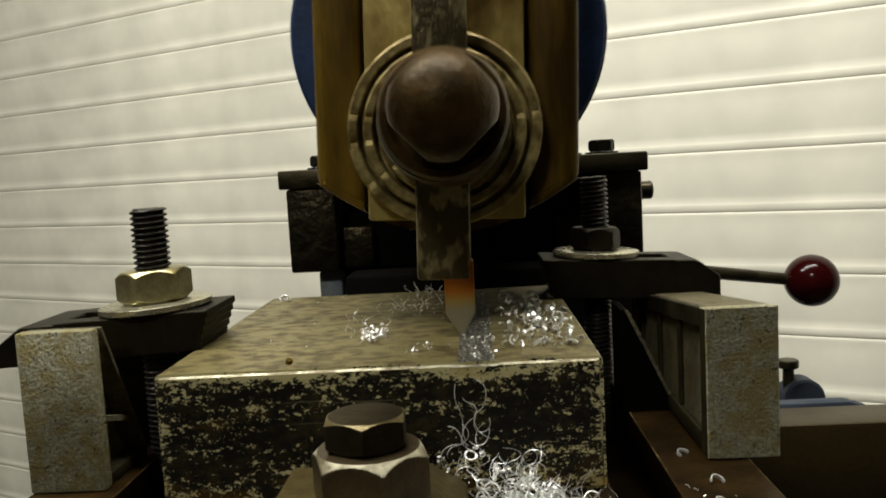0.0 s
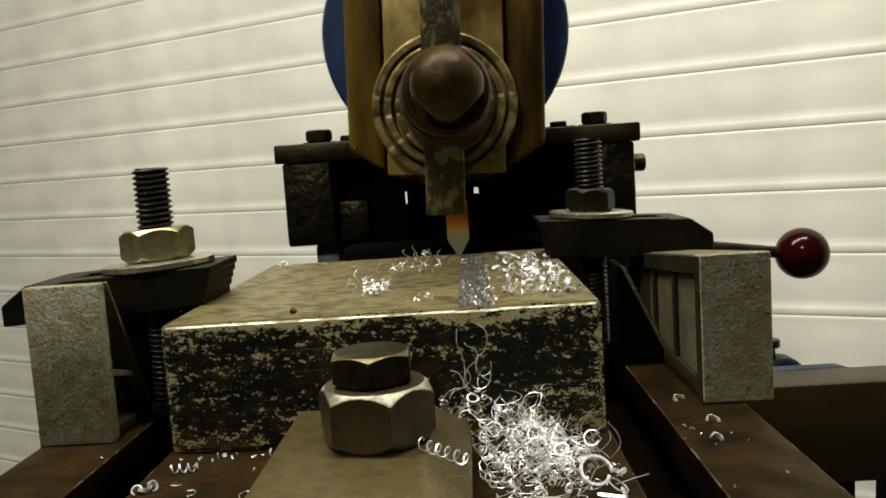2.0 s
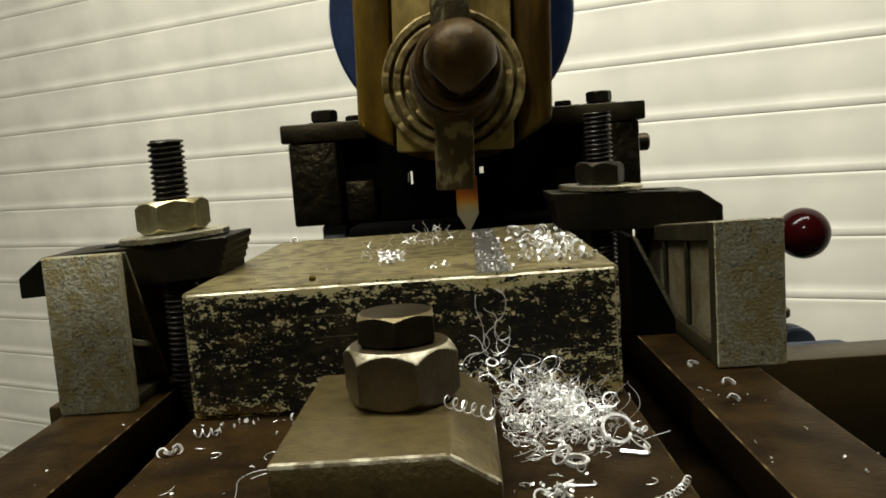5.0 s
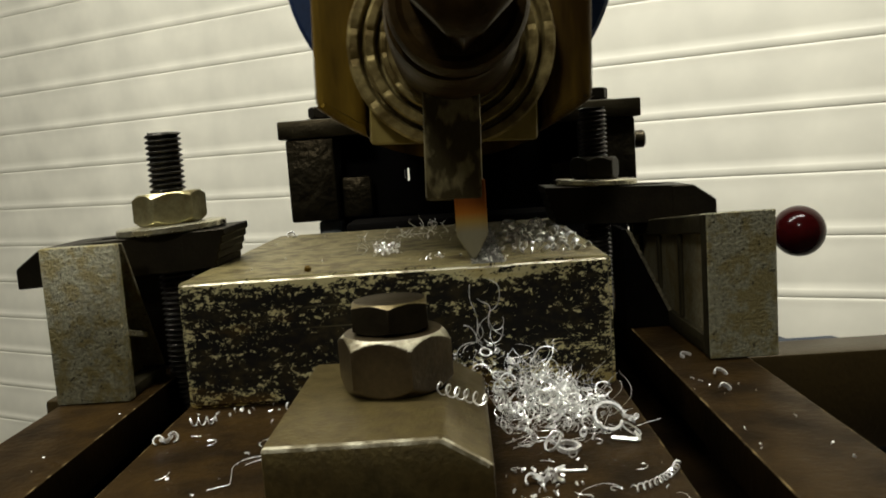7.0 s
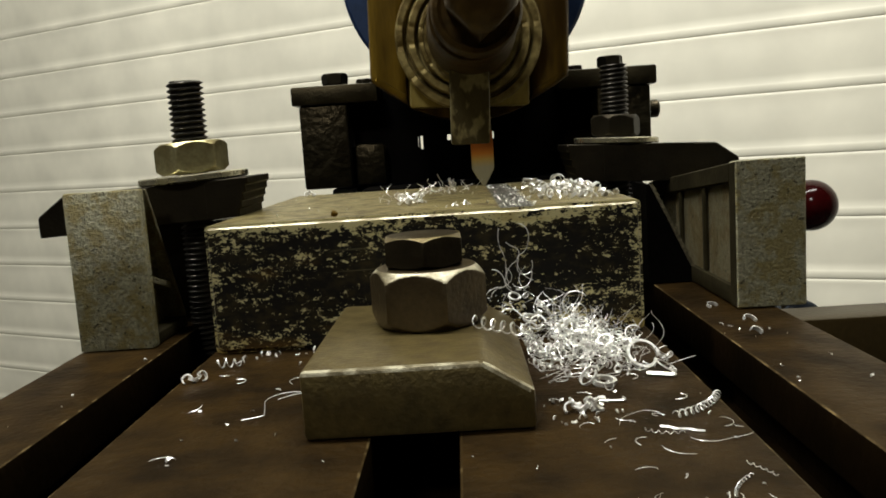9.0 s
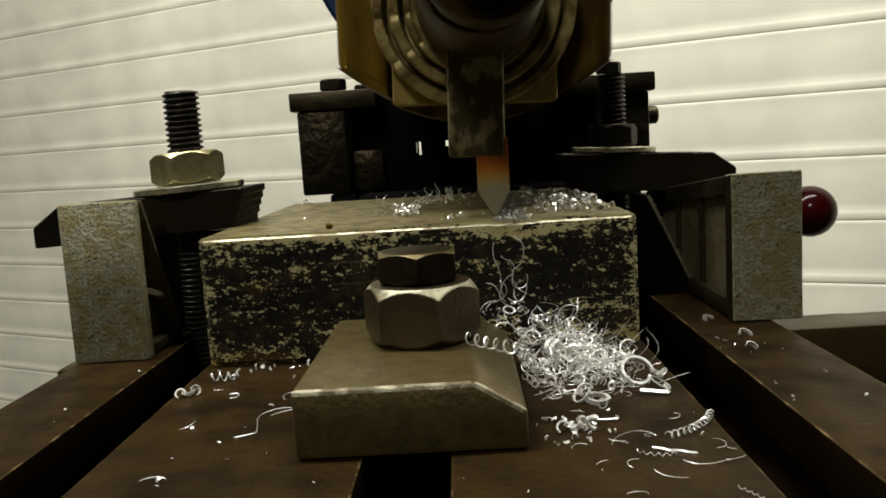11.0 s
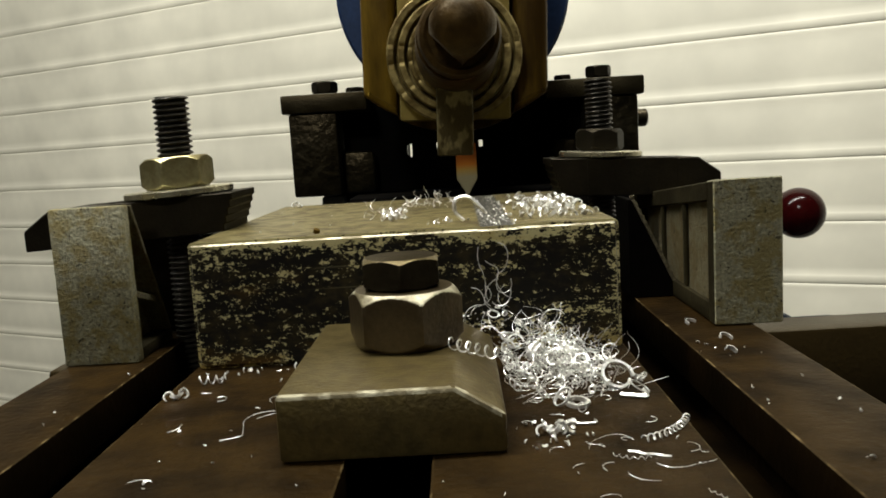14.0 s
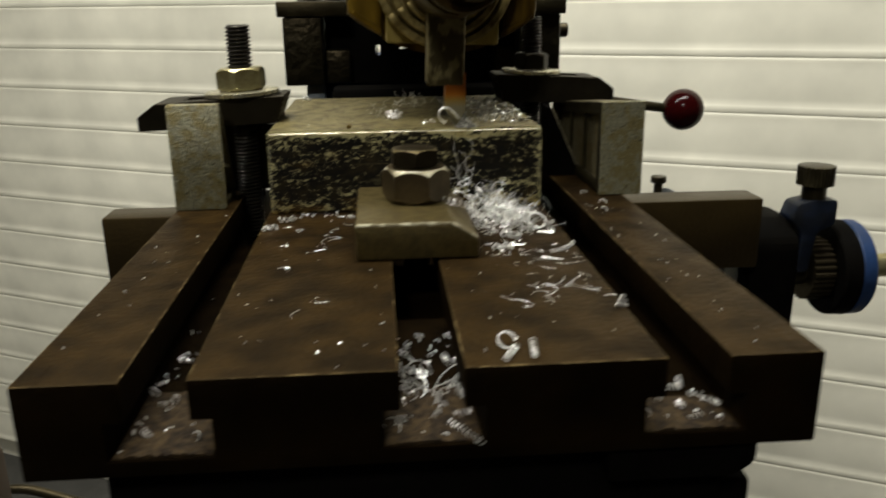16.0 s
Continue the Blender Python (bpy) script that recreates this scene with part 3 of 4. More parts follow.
def notched_flange():
    # turned ridges with saw nicks across them
    bm = profile(ring_pts, (CX, 0, CZ), "y", 144)
    for v in bm.verts:
        a = math.degrees(math.atan2(v.co.z - CZ, v.co.x - CX)) % 360
        if any(abs(a - k) < 1.4 for k in (171, 188, 216, 9)) and v.co.y < -0.002:
            v.co.y += 0.0005
    return leaned(bm)


part("toolpost_flange", notched_flange(), M_RING, ram, "worn steel flange with turned ridges")
part("tool_spindle", leaned(profile([(-0.0068, 0.0190), (-0.0250, 0.0186), (-0.0560, 0.0172), (-0.0580, 0.0164)], (CX + 0.001, 0, CZ), "y", 64)), M_DOME, ram, "turned oily steel spindle")
HX, HZ = CX + 0.0030, CZ + 0.0006
part("collar", leaned(profile([(-0.0578, 0.0150), (-0.0586, 0.0164), (-0.0690, 0.0166), (-0.0708, 0.0156), (-0.0712, 0.0140), (-0.0700, 0.0126)], (HX - 0.001, 0, HZ), "y", 72)), M_DOME, ram, "rounded oily collar")


def ball_end():
    # square shank with its corners left and right, ground to a dome; the flats end in scallops
    ball, bc = 0.0122, -0.0965

    def r(a, h):
        q = a % (math.pi / 2) - math.pi / 4
        flat = 0.0084 / math.cos(q)
        if h < bc:
            # the dome swells a little over the flats
            flat = 0.0107 / math.cos(q)
            return max(0.0003, min(math.sqrt(max(1e-10, ball * ball - (bc - h) ** 2)), flat))
        k = min(1.0, (h - bc) / 0.0034)
        wide = min(ball, 0.0107 / math.cos(q))
        return min(ball * 0.995, wide + (min(flat, ball * 0.99) - wide) * k)
    heights = [-0.0695, -0.0740, -0.0800, -0.0860, -0.0900, -0.0931] + [bc + 0.0034 * i / 5 for i in range(4, -1, -1)]
    heights += [bc - ball * math.sin(math.pi / 2 * i / 30) for i in range(1, 30)] + [bc - ball * 0.9999]
    return leaned(turned(r, heights, (HX, 0, HZ), "y", 144))


part("screw_head", ball_end(), M_DOME, ram, "dark domed end of a square-headed screw")
part("tool_holder", leaned(box(0.0139, 0.0306, -0.0235, -0.0067, 0.0545, 0.230, 0.0012)), M_BAR, ram, "scuffed square steel tool holder")


def bit():
    bm = bmesh.new()
    w0, w1, yb, yf = 0.0205, 0.0298, -0.0140, -0.0230
    tip = 0.0252
    rows = [[(w0, z), (w1, z)] for z in (0.060, 0.0440)]
    front, rear = [], []
    for y, store, rake in ((yf, front, 0.0), (yb, rear, 0.002)):
        for (xa, z), (xb, _) in rows:
            store.append((bm.verts.new((xa, y, z)), bm.verts.new((xb, y, z))))
        store.append((bm.verts.new((tip - 0.0006, y + rake, 0.0369 + rake)), bm.verts.new((tip + 0.0006, y + rake, 0.0369 + rake))))
    for s in (front, rear):
        for a, b in zip(s, s[1:]):
            bm.faces.new((a[0], a[1], b[1], b[0]))
    for i in range(2):
        for k in (0, 1):
            bm.faces.new((front[i][k], front[i + 1][k], rear[i + 1][k], rear[i][k]))
    bm.faces.new((front[2][0], front[2][1], rear[2][1], rear[2][0]))
    bm.faces.new((front[0][0], front[0][1], rear[0][1], rear[0][0]))
    bmesh.ops.recalc_face_normals(bm, faces=bm.faces[:])
    bmesh.ops.bevel(bm, geom=bm.edges[:], offset=0.00025, segments=1, affect="EDGES")
    return bm


part("tool_bit", bit(), M_BIT, ram, "ground tool bit with orange heat tint")

# ---- the workpiece ----
BX0, BX1, BY0, BY1, BZ = -0.0575, 0.0648, -0.0015, 0.130, 0.037
GX0, GX1, GZ = 0.0258, 0.0355, 0.0368


def block():
    out = ring_outline([(BX0, 0.0002), (BX1, 0.0002), (BX1, BZ), (BX0, BZ)], 0.0016, 3)
    # a shallow cut across the top, open at both ends
    top = [p for p in out]
    k = max(i for i, p in enumerate(top) if p[1] > BZ - 1e-6 and p[0] > 0)
    top[k + 1:k + 1] = [(GX1, BZ), (GX1, GZ), (GX0, GZ), (GX0, BZ)]
    bm = prism(top, "y", BY0, BY1, 0)
    ends = [e for e in bm.edges if abs(e.verts[0].co.y - e.verts[1].co.y) < 1e-7]
    bmesh.ops.bevel(bm, geom=ends, offset=0.0012, segments=3, affect="EDGES")
    bmesh.ops.recalc_face_normals(bm, faces=bm.faces[:])
    for f in bm.faces:
        c = f.calc_center_median()
        if f.normal.z > 0.8:
            f.material_index = 2 if GX0 - 1e-4 < c.x < GX1 + 1e-4 and c.z < BZ - 0.00015 else 1
        elif f.normal.z > 0.25 or (abs(f.normal.x) > 0.25 and abs(f.normal.y) > 0.25):
            f.material_index = 3
    return bm


work = solo("steel_block", block(), (M_SCALE, M_TOP, M_CUT, M_EDGE), "thick steel block with flaking black mill scale being planed", "workpiece", at=(0.0035, 0.064, 0))

# ---- clamping ----
stop = thing("stop_clamp", (0.0045, -0.044, 0.0), "bare steel stop plate bolted down with a large hexagon nut", "clamp")
plate_out = [(-0.0180, 0.0002), (0.0272, 0.0002), (0.0272, 0.0080), (0.0175, 0.0140), (-0.0180, 0.0140)]


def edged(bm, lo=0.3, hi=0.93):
    """Second, brighter material on the upward-turned bevels; their highlight is put into the colour."""
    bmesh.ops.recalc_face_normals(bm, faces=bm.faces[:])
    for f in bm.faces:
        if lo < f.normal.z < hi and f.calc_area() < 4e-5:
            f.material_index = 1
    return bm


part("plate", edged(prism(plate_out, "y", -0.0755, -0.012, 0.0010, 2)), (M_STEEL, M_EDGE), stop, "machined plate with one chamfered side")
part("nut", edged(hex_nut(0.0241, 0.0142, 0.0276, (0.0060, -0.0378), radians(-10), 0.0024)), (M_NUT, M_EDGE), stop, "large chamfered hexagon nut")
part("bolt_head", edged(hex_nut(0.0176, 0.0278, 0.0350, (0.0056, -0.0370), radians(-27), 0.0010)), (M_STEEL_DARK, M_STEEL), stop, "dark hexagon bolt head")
part("bolt_shank", profile([(-0.020, 0.0055), (0.0141, 0.0055)], (0.0056, -0.0375, 0), "z", 24), M_STEEL_DARK, stop)


def strap_clamp(flip, stud_at, y0, y1, x_tail, x_tip, z0, z1, top, nut_flats, nut_turn, nut_mats, washer_r, slope, dia, label):
    """Strap with a toothed tip, tapered tail and long hole, held by a stud, washer and nut."""
    sx, sy = stud_at
    c = thing("strap_clamp", (sx, sy, 0.0), label, "clamp", "strap clamps")
    d = 1 if x_tip > x_tail else -1
    yc, hw = sy, 0.0062
    h0, h1 = sx - d * 0.027, sx + d * 0.0075
    k, drop = 0.0086, 0.0062

    def tipped(bm):
        # the strap slopes a little towards its tail
        for v in bm.verts:
            v.co.z += d * slope * (v.co.x - sx)
        return bm

    def side(xa, xb, tail, tip):
        # outline in the upright plane from xa to xb, with the chamfered tail or the toothed tip
        out = [(xa, z0)] if not tail else [(xa, z0)]
        out += [(xa, z0 + (z1 - z0) - drop * 0.95), (xa + d * k, z1)] if tail else [(xa, z1)]
        if tip:
            n = 5
            for i in range(n):
                x = xb - d * (abs(xb - xa) - 0.004) * 0.42 * i / n
                out += [(x, z1 - (z1 - z0) * i / n), (x, z1 - (z1 - z0) * (i + 0.92) / n)]
        else:
            out += [(xb, z1), (xb, z0)]
        return out
    bm = prism(side(x_tail, h0, True, False), "y", y0, y1, 0.0005, 1)
    bm = prism(side(h0 - d * 0.0008, h1 + d * 0.0008, False, False), "y", y0 + 0.0001, yc - hw, 0.0003, 1, bm)
    bm = prism(side(h0 - d * 0.0008, h1 + d * 0.0008, False, False), "y", yc + hw, y1 - 0.0001, 0.0003, 1, bm)
    bm = prism(side(h1, x_tip, False, True), "y", y0, y1, 0.0003, 1, bm)
    part("strap", tipped(bm), M_OXIDE, c, "black steel strap with a toothed end")
    part("washer", tipped(profile([(z1 + 0.0002, washer_r - 0.0006), (z1 + 0.0006, washer_r), (z1 + 0.0022, washer_r), (z1 + 0.0026, washer_r - 0.0006)], (sx, sy, 0), "z", 56)), M_WASHER, c, "bright plain washer")
    part("nut", tipped(hex_nut(nut_flats, z1 + 0.0028, z1 + 0.0028 + nut_flats * 0.50, (sx, sy), nut_turn, 0.0018)), nut_mats, c)
    part("stud", thread(dia, -0.021, top, (sx, sy), 0.0018, 0.0014), M_THREAD, c, "threaded stud")
    return c


strap_clamp(False, (-0.0735, 0.0445), 0.030, 0.060, -0.1205, -0.0520, 0.0360, 0.0485, 0.0815, 0.0208, radians(24), M_ZINC, 0.0178, 0.045, 0.0118,
            "black strap clamp with bright nut and tall stud")
strap_clamp(True, (0.0795, 0.1075), 0.0925, 0.1225, 0.1240, 0.0575, 0.0364, 0.0511, 0.0825, 0.0175, radians(4), M_OXIDE, 0.0168, 0.045, 0.0112,
            "black strap clamp with dark nut and stud")


def angle_bracket(x0, x1, y0, h):
    """Grey cast angle bracket: upright plate, sloping rear flange, recessed web and one rib."""
    c = thing("packing_block", ((x0 + x1) / 2, y0 + 0.012, 0.0), "grey rough cast packing block beside the clamp, open on one side", "packing block", "cast packing blocks")
    ya, foot = y0 + 0.0045, y0 + 0.0310
    part("front_face", box(x0, x1, y0, ya, 0.0002, h, 0.0006), M_CAST, c)
    # web, rear flange and rib take the dimmed colour, as shaded hollow
    part("web", prism([(ya + 0.0001, 0.0006), (foot - 0.0022, 0.0006), (ya + 0.0012, h - 0.0006), (ya + 0.0001, h - 0.0006)], "x", x0 + 0.0006, x1 - 0.0065, 0), M_CAST_DIM, c, "recessed web with the shade of the hollow in its colour")
    part("rear_flange", prism([(foot - 0.0022, 0.0040), (foot, 0.0040), (ya + 0.0034, h - 0.0003), (ya + 0.0014, h - 0.0003)], "x", x0 + 0.0003, x1 - 0.0003, 0.0003, 1), M_CAST_DIM, c)
    part("base_flange", box(x1 - 0.0066, x1 - 0.0003, ya + 0.0001, foot, 0.0003, 0.0039, 0.0004), M_GRIME_SHADE, c)
    part("rib", prism([(ya + 0.0001, 0.0195), (y0 + 0.0205, 0.0150), (y0 + 0.0205, 0.0172), (ya + 0.0001, 0.0217)], "x", x1 - 0.0066, x1 - 0.0006, 0.0003, 1), M_CAST_DIM, c)
    return c


angle_bracket(-0.1025, -0.0797, 0.0112, 0.0482)


def wedge_casting(x0, x1, y0, y1):
    """Cast packing block whose top falls away to the rear, hollow and ribbed on one side."""
    c = thing("packing_block", ((x0 + x1) / 2, (y0 + y1) / 2, 0.0), "grey rough cast packing block with ribbed hollow side", "packing block", "cast packing blocks")

    def top(y):
        return 0.0451 - 0.105 * (y - y0)
    xw = x0 + 0.0022

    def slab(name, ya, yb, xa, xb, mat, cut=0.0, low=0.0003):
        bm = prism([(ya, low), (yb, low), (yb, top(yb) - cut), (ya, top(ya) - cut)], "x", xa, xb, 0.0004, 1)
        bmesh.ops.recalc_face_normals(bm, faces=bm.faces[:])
        # the -x side of the end plates is darkened, as no light reaches it
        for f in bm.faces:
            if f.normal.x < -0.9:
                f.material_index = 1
        part(name, bm, (mat, M_GRIME_SHADE if name.endswith("face") else mat), c)
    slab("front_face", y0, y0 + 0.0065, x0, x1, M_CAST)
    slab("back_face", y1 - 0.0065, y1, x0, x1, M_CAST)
    # recessed web coloured as if in shade
    slab("web", y0 + 0.0066, y1 - 0.0066, xw, x1 - 0.0003, M_CAST_DIM)
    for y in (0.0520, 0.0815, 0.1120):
        slab("rib", y - 0.0012, y + 0.0012, x0 + 0.0006, xw - 0.0001, M_GRIME_SHADE, 0.0064, 0.0064)
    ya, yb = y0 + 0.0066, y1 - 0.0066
    part("top_flange", prism([(ya, top(ya) - 0.0062), (yb, top(yb) - 0.0062), (yb, top(yb) - 0.0002), (ya, top(ya) - 0.0002)], "x", x0 + 0.0002, xw - 0.0001, 0.0004, 1), M_GRIME_SHADE, c)
    part("base_flange", box(x0 + 0.0002, xw - 0.0001, ya, yb, 0.0004, 0.0062, 0.0004), M_GRIME_SHADE, c)
    return c


wedge_casting(0.0968, 0.1176, 0.0168, 0.128)


def step_block():
    out = [(0.0815, 0.0003), (0.0985, 0.0003)]
    n = 14
    for i in range(n):
        z0, z1 = 0.004 + 0.0325 * i / n, 0.004 + 0.0325 * (i + 1) / n
        x = 0.0988 - 0.0150 * (i + 1) / n
        out += [(x + 0.0011, z0 + 0.0004), (x, z1 - 0.0002)]
    out += [(0.0815, 0.0365)]
    bm = prism(out, "y", 0.066, 0.0860, 0.00012, 1)
    # faces towards +x are lighter than the body, so the teeth stand out
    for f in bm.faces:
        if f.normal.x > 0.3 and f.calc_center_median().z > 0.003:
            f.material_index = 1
    return bm


step = solo("step_block", step_block(), (M_VOID, M_CAST_DIM), "black toothed step block under the strap", "step block", at=(0.089, 0.076, 0))


def step_edge():
    # thin pale strip added along the teeth
    n, right, left = 14, [], []
    for i in range(n):
        z0, z1 = 0.004 + 0.0325 * i / n, 0.004 + 0.0325 * (i + 1) / n
        x = 0.0988 - 0.0150 * (i + 1) / n
        right += [(x + 0.0013, z0 + 0.0004), (x + 0.0001, z1 - 0.0002)]
        left.append((x - 0.0010, z1 - 0.0002))
    return prism(right + left[::-1], "y", 0.0650, 0.0658, 0)


part("pale_edge", step_edge(), M_STEEL_EDGE, step, "thin pale strip along the teeth")


# ---- swarf ----
class Swarf:
    """Collects many small ribbons of cut metal for one mesh."""

    def __init__(self, seed):
        self.v, self.f = [], []
        self.rnd = random.Random(seed)

    def ribbon(self, pts, width, thick, up=None):
        n = len(pts)
        base = len(self.v)
        last = None
        for i, p in enumerate(pts):
            t = (pts[min(i + 1, n - 1)] - pts[max(i - 1, 0)])
            t = t.normalized() if t.length > 1e-9 else Vector((1, 0, 0))
            if up is not None:
                s = up - t * up.dot(t)
            else:
                s = (last - t * last.dot(t)) if last is not None else t.orthogonal()
            s = s.normalized() if s.length > 1e-6 else t.orthogonal().normalized()
            last = s
            o = t.cross(s)
            k = 0.55 if i in (0, n - 1) else 1.0
            for a, b in ((-1, -1), (1, -1), (1, 1), (-1, 1)):
                self.v.append(p + s * (a * width / 2 * k) + o * (b * thick / 2))
        for i in range(n - 1):
            q = base + i * 4
            for j in range(4):
                self.f.append((q + j, q + (j + 1) % 4, q + 4 + (j + 1) % 4, q + 4 + j))
        self.f.append((base, base + 1, base + 2, base + 3))
        e = base + (n - 1) * 4
        self.f.append((e + 3, e + 2, e + 1, e))

    def settle(self, pts, at, tilt, extra=0.0002):
        m = Euler(tilt).to_matrix()
        pts = [m @ p for p in pts]
        low = min(p.z for p in pts)
        cx, cy = sum(p.x for p in pts) / len(pts), sum(p.y for p in pts) / len(pts)
        return [Vector((p.x - cx + at[0], p.y - cy + at[1], p.z - low + at[2] + extra)) for p in pts], m

    def ring(self, at, r, sweep, width, thick, tilt, grow=0.12):
        n = max(8, int(sweep / 14))
        pts = []
        for i in range(n + 1):
            a = radians(sweep * i / n)
            k = r * (1 - grow * i / n)
            pts.append(Vector((k * math.cos(a), k * math.sin(a), width * 0.3 * i / n)))
        pts, m = self.settle(pts, at, tilt, width * 0.3)
        self.ribbon(pts, width, thick, m @ Vector((0, 0, 1)))

    def coil(self, at, r, turns, pitch, width, thick, heading, bend=0.0, tilt=0.0):
        n = int(turns * 11)
        pts = []
        for i in range(n + 1):
            a = 2 * math.pi * turns * i / n
            s = pitch * turns * (i / n - 0.5)
            p = Vector((s, r * math.cos(a), r * math.sin(a)))
            if bend:
                q = s * bend
                p = Vector((math.sin(q) / bend - p.y * math.sin(q), (1 - math.cos(q)) / bend + p.y * math.cos(q), p.z))
            pts.append(p)
        pts, m = self.settle(pts, at, (0, tilt, heading), thick)
        self.ribbon(pts, width, thick)

    def wire(self, at, length, curl, heading, width, thick, lift=0.0, wander=0.6):
        n = max(8, int(length / 0.0007))
        p, h, e = Vector((0, 0, 0)), heading, lift
        pts, c = [p.copy()], curl
        for i in range(n):
            h += c * length / n
            c += self.rnd.uniform(-1, 1) * wander * 90
            c *= 0.992
            e *= 0.985
            e += self.rnd.uniform(-0.06, 0.06)
            p = p + Vector((math.cos(h) * math.cos(e), math.sin(h) * math.cos(e), math.sin(e))) * (length / n)
            pts.append(p.copy())
        low = min(q.z for q in pts)
        self.ribbon([q + Vector((at[0], at[1], at[2] - low + 0.0002)) for q in pts], width, thick)

    def path(self, at, head, runs, width, thick, rise=0.0):
        """A strand lying down: runs of (length mm, turn in degrees) from a heading."""
        p, a, pts = Vector(at) + Vector((0, 0, width * 0.5)), radians(head), []
        for length, turn in runs:
            n = max(4, int(length * 2.2))
            for i in range(n):
                pts.append(p.copy())
                a += radians(turn) / n
                p = p + Vector((math.cos(a), math.sin(a), rise * self.rnd.uniform(-0.4, 1))) * (length / n / 1000)
        pts.append(p)
        self.ribbon(pts, width, thick)

    def flake(self, at, size):
        r = self.rnd
        self.ring(at, size * r.uniform(0.5, 0.9), r.uniform(50, 130), size * r.uniform(0.35, 0.8), size * 0.12,
                  (r.uniform(-1.5, 1.5), r.uniform(-1, 1), r.uniform(0, 6.3)))

    def mesh(self, name, mat):
        me = bpy.data.meshes.new(name)
        me.from_pydata([tuple(p) for p in self.v], [], self.f)
        me.materials.append(mat)
        for p in me.polygons:
            p.use_smooth = False
        me.update()
        return me


def heap():
    s = Swarf(11)
    r = s.rnd

    def mound(x, y):
        return 0.0150 * math.exp(-((x - 0.028) / 0.012) ** 2 - ((y + 0.006) / 0.011) ** 2) + 0.004 * math.exp(-((x - 0.043) / 0.012) ** 2 - ((y + 0.016) / 0.012) ** 2)

    def spot(sx=0.0095, sy=0.0120):
        while True:
            x, y = r.gauss(0.0430, sx), r.gauss(-0.020, sy)
            if y < -0.004 and (x > 0.0295 or y > -0.013) and 0.019 < x < 0.0640 and y > -0.062 and x < 0.060 - 0.1 * y:
                return x, y, r.random() ** 0.6 * mound(x, y)
    # a few bold curls, many small ones, then the tangle of fine wire
    for i in range(15):
        s.ring(spot(), r.uniform(0.0017, 0.0028), r.uniform(240, 400), r.uniform(0.0004, 0.0007), 0.0003,
               (r.uniform(0.1, 1.3), r.uniform(-0.7, 0.7), r.uniform(-0.6, 0.6)), 0.25)
    for i in range(56):
        s.ring(spot(), r.uniform(0.0006, 0.0014), r.uniform(160, 420), r.uniform(0.0002, 0.0005), 0.00016,
               (r.uniform(-1.3, 1.3), r.uniform(-1.3, 1.3), r.uniform(0, 6.3)))
    for i in range(34):
        s.coil(spot(), r.uniform(0.0004, 0.0008), r.uniform(2, 5), r.uniform(0.0006, 0.0011), 0.00022, 0.00013,
               r.uniform(0, 6.3), r.uniform(-60, 60), r.uniform(-0.7, 0.7))
    for i in range(290):
        k = r.choice((-1, 1)) * r.uniform(120, 600)
        s.wire(spot(0.0085, 0.0110), r.uniform(0.005, 0.015), k, r.uniform(0, 6.3), 0.00010, 0.00008, r.uniform(-0.2, 1.1), 1.4)
    for i in range(70):
        s.flake(spot(), r.uniform(0.0004, 0.0014))
    # glints where the chips pile up against the block
    for i in range(60):
        x, y = r.gauss(0.0225, 0.0028), r.uniform(-0.0075, -0.004)
        s.flake((x, y, r.random() * 0.013), r.uniform(0.0004, 0.0011))
    # hair-thin strands that climb the face of the block: start, heading, then runs of (length mm, turn)
    for x, z, head, runs in ((0.0250, 0.0315, -105, ((3.0, 15), (3.5, 25), (4.0, -20), (4.5, -20), (2.6, 60), (3.0, 20))),
                             (0.0306, 0.0325, -10, ((2.2, -40), (2.0, -35), (3.6, -25), (2.8, -45), (2.6, 70), (4.0, 35), (3.0, 30))),
                             (0.0268, 0.0275, -50, ((2.8, 30), (2.4, -70), (3.0, -60), (3.4, 40), (3.0, 50))),
                             (0.0300, 0.0225, -120, ((3.0, 40), (2.6, 80), (2.4, 60), (2.6, 50))),
                             (0.0262, 0.0205, -20, ((3.0, -60), (2.6, -60), (3.2, -30), (3.0, 60))),
                             (0.0335, 0.0190, -85, ((3.4, -35), (3.0, -60), (2.6, -60))),
                             (0.0225, 0.0200, 10, ((2.4, -55), (2.6, -30), (3.0, 40))),
                             (0.0420, 0.0080, 120, ((4.0, -70), (3.4, -60), (3.0, -40))), (0.0300, 0.0060, 100, ((4.0, 60), (3.6, 70), (3.0, 50))),
                             (0.0480, 0.0060, 70, ((3.0, 70), (2.6, 60), (3.0, 20))), (0.0250, 0.0150, 170, ((3.6, 40), (3.4, 60), (3.0, 20)))):
        p, a, pts = Vector((x, -0.0032, z)), radians(head), [Vector((x, -0.0026, z))]
        for length, turn in runs:
            for i in range(7):
                a += radians(turn) / 7
                p = p + Vector((math.cos(a), r.uniform(-0.18, 0.16), math.sin(a))) * (length / 7000)
                p.y = min(p.y, -0.0024)
                p.z = max(p.z, 0.001)
                pts.append(p.copy())
        s.ribbon(pts, 0.00021, 0.00014)
    return s


pile = new("swarf_heap", heap().mesh("swarf_heap", M_CHIP))
tagged(pile, "tangled heap of bright curled steel swarf beside the block", "swarf", kind="stuff")


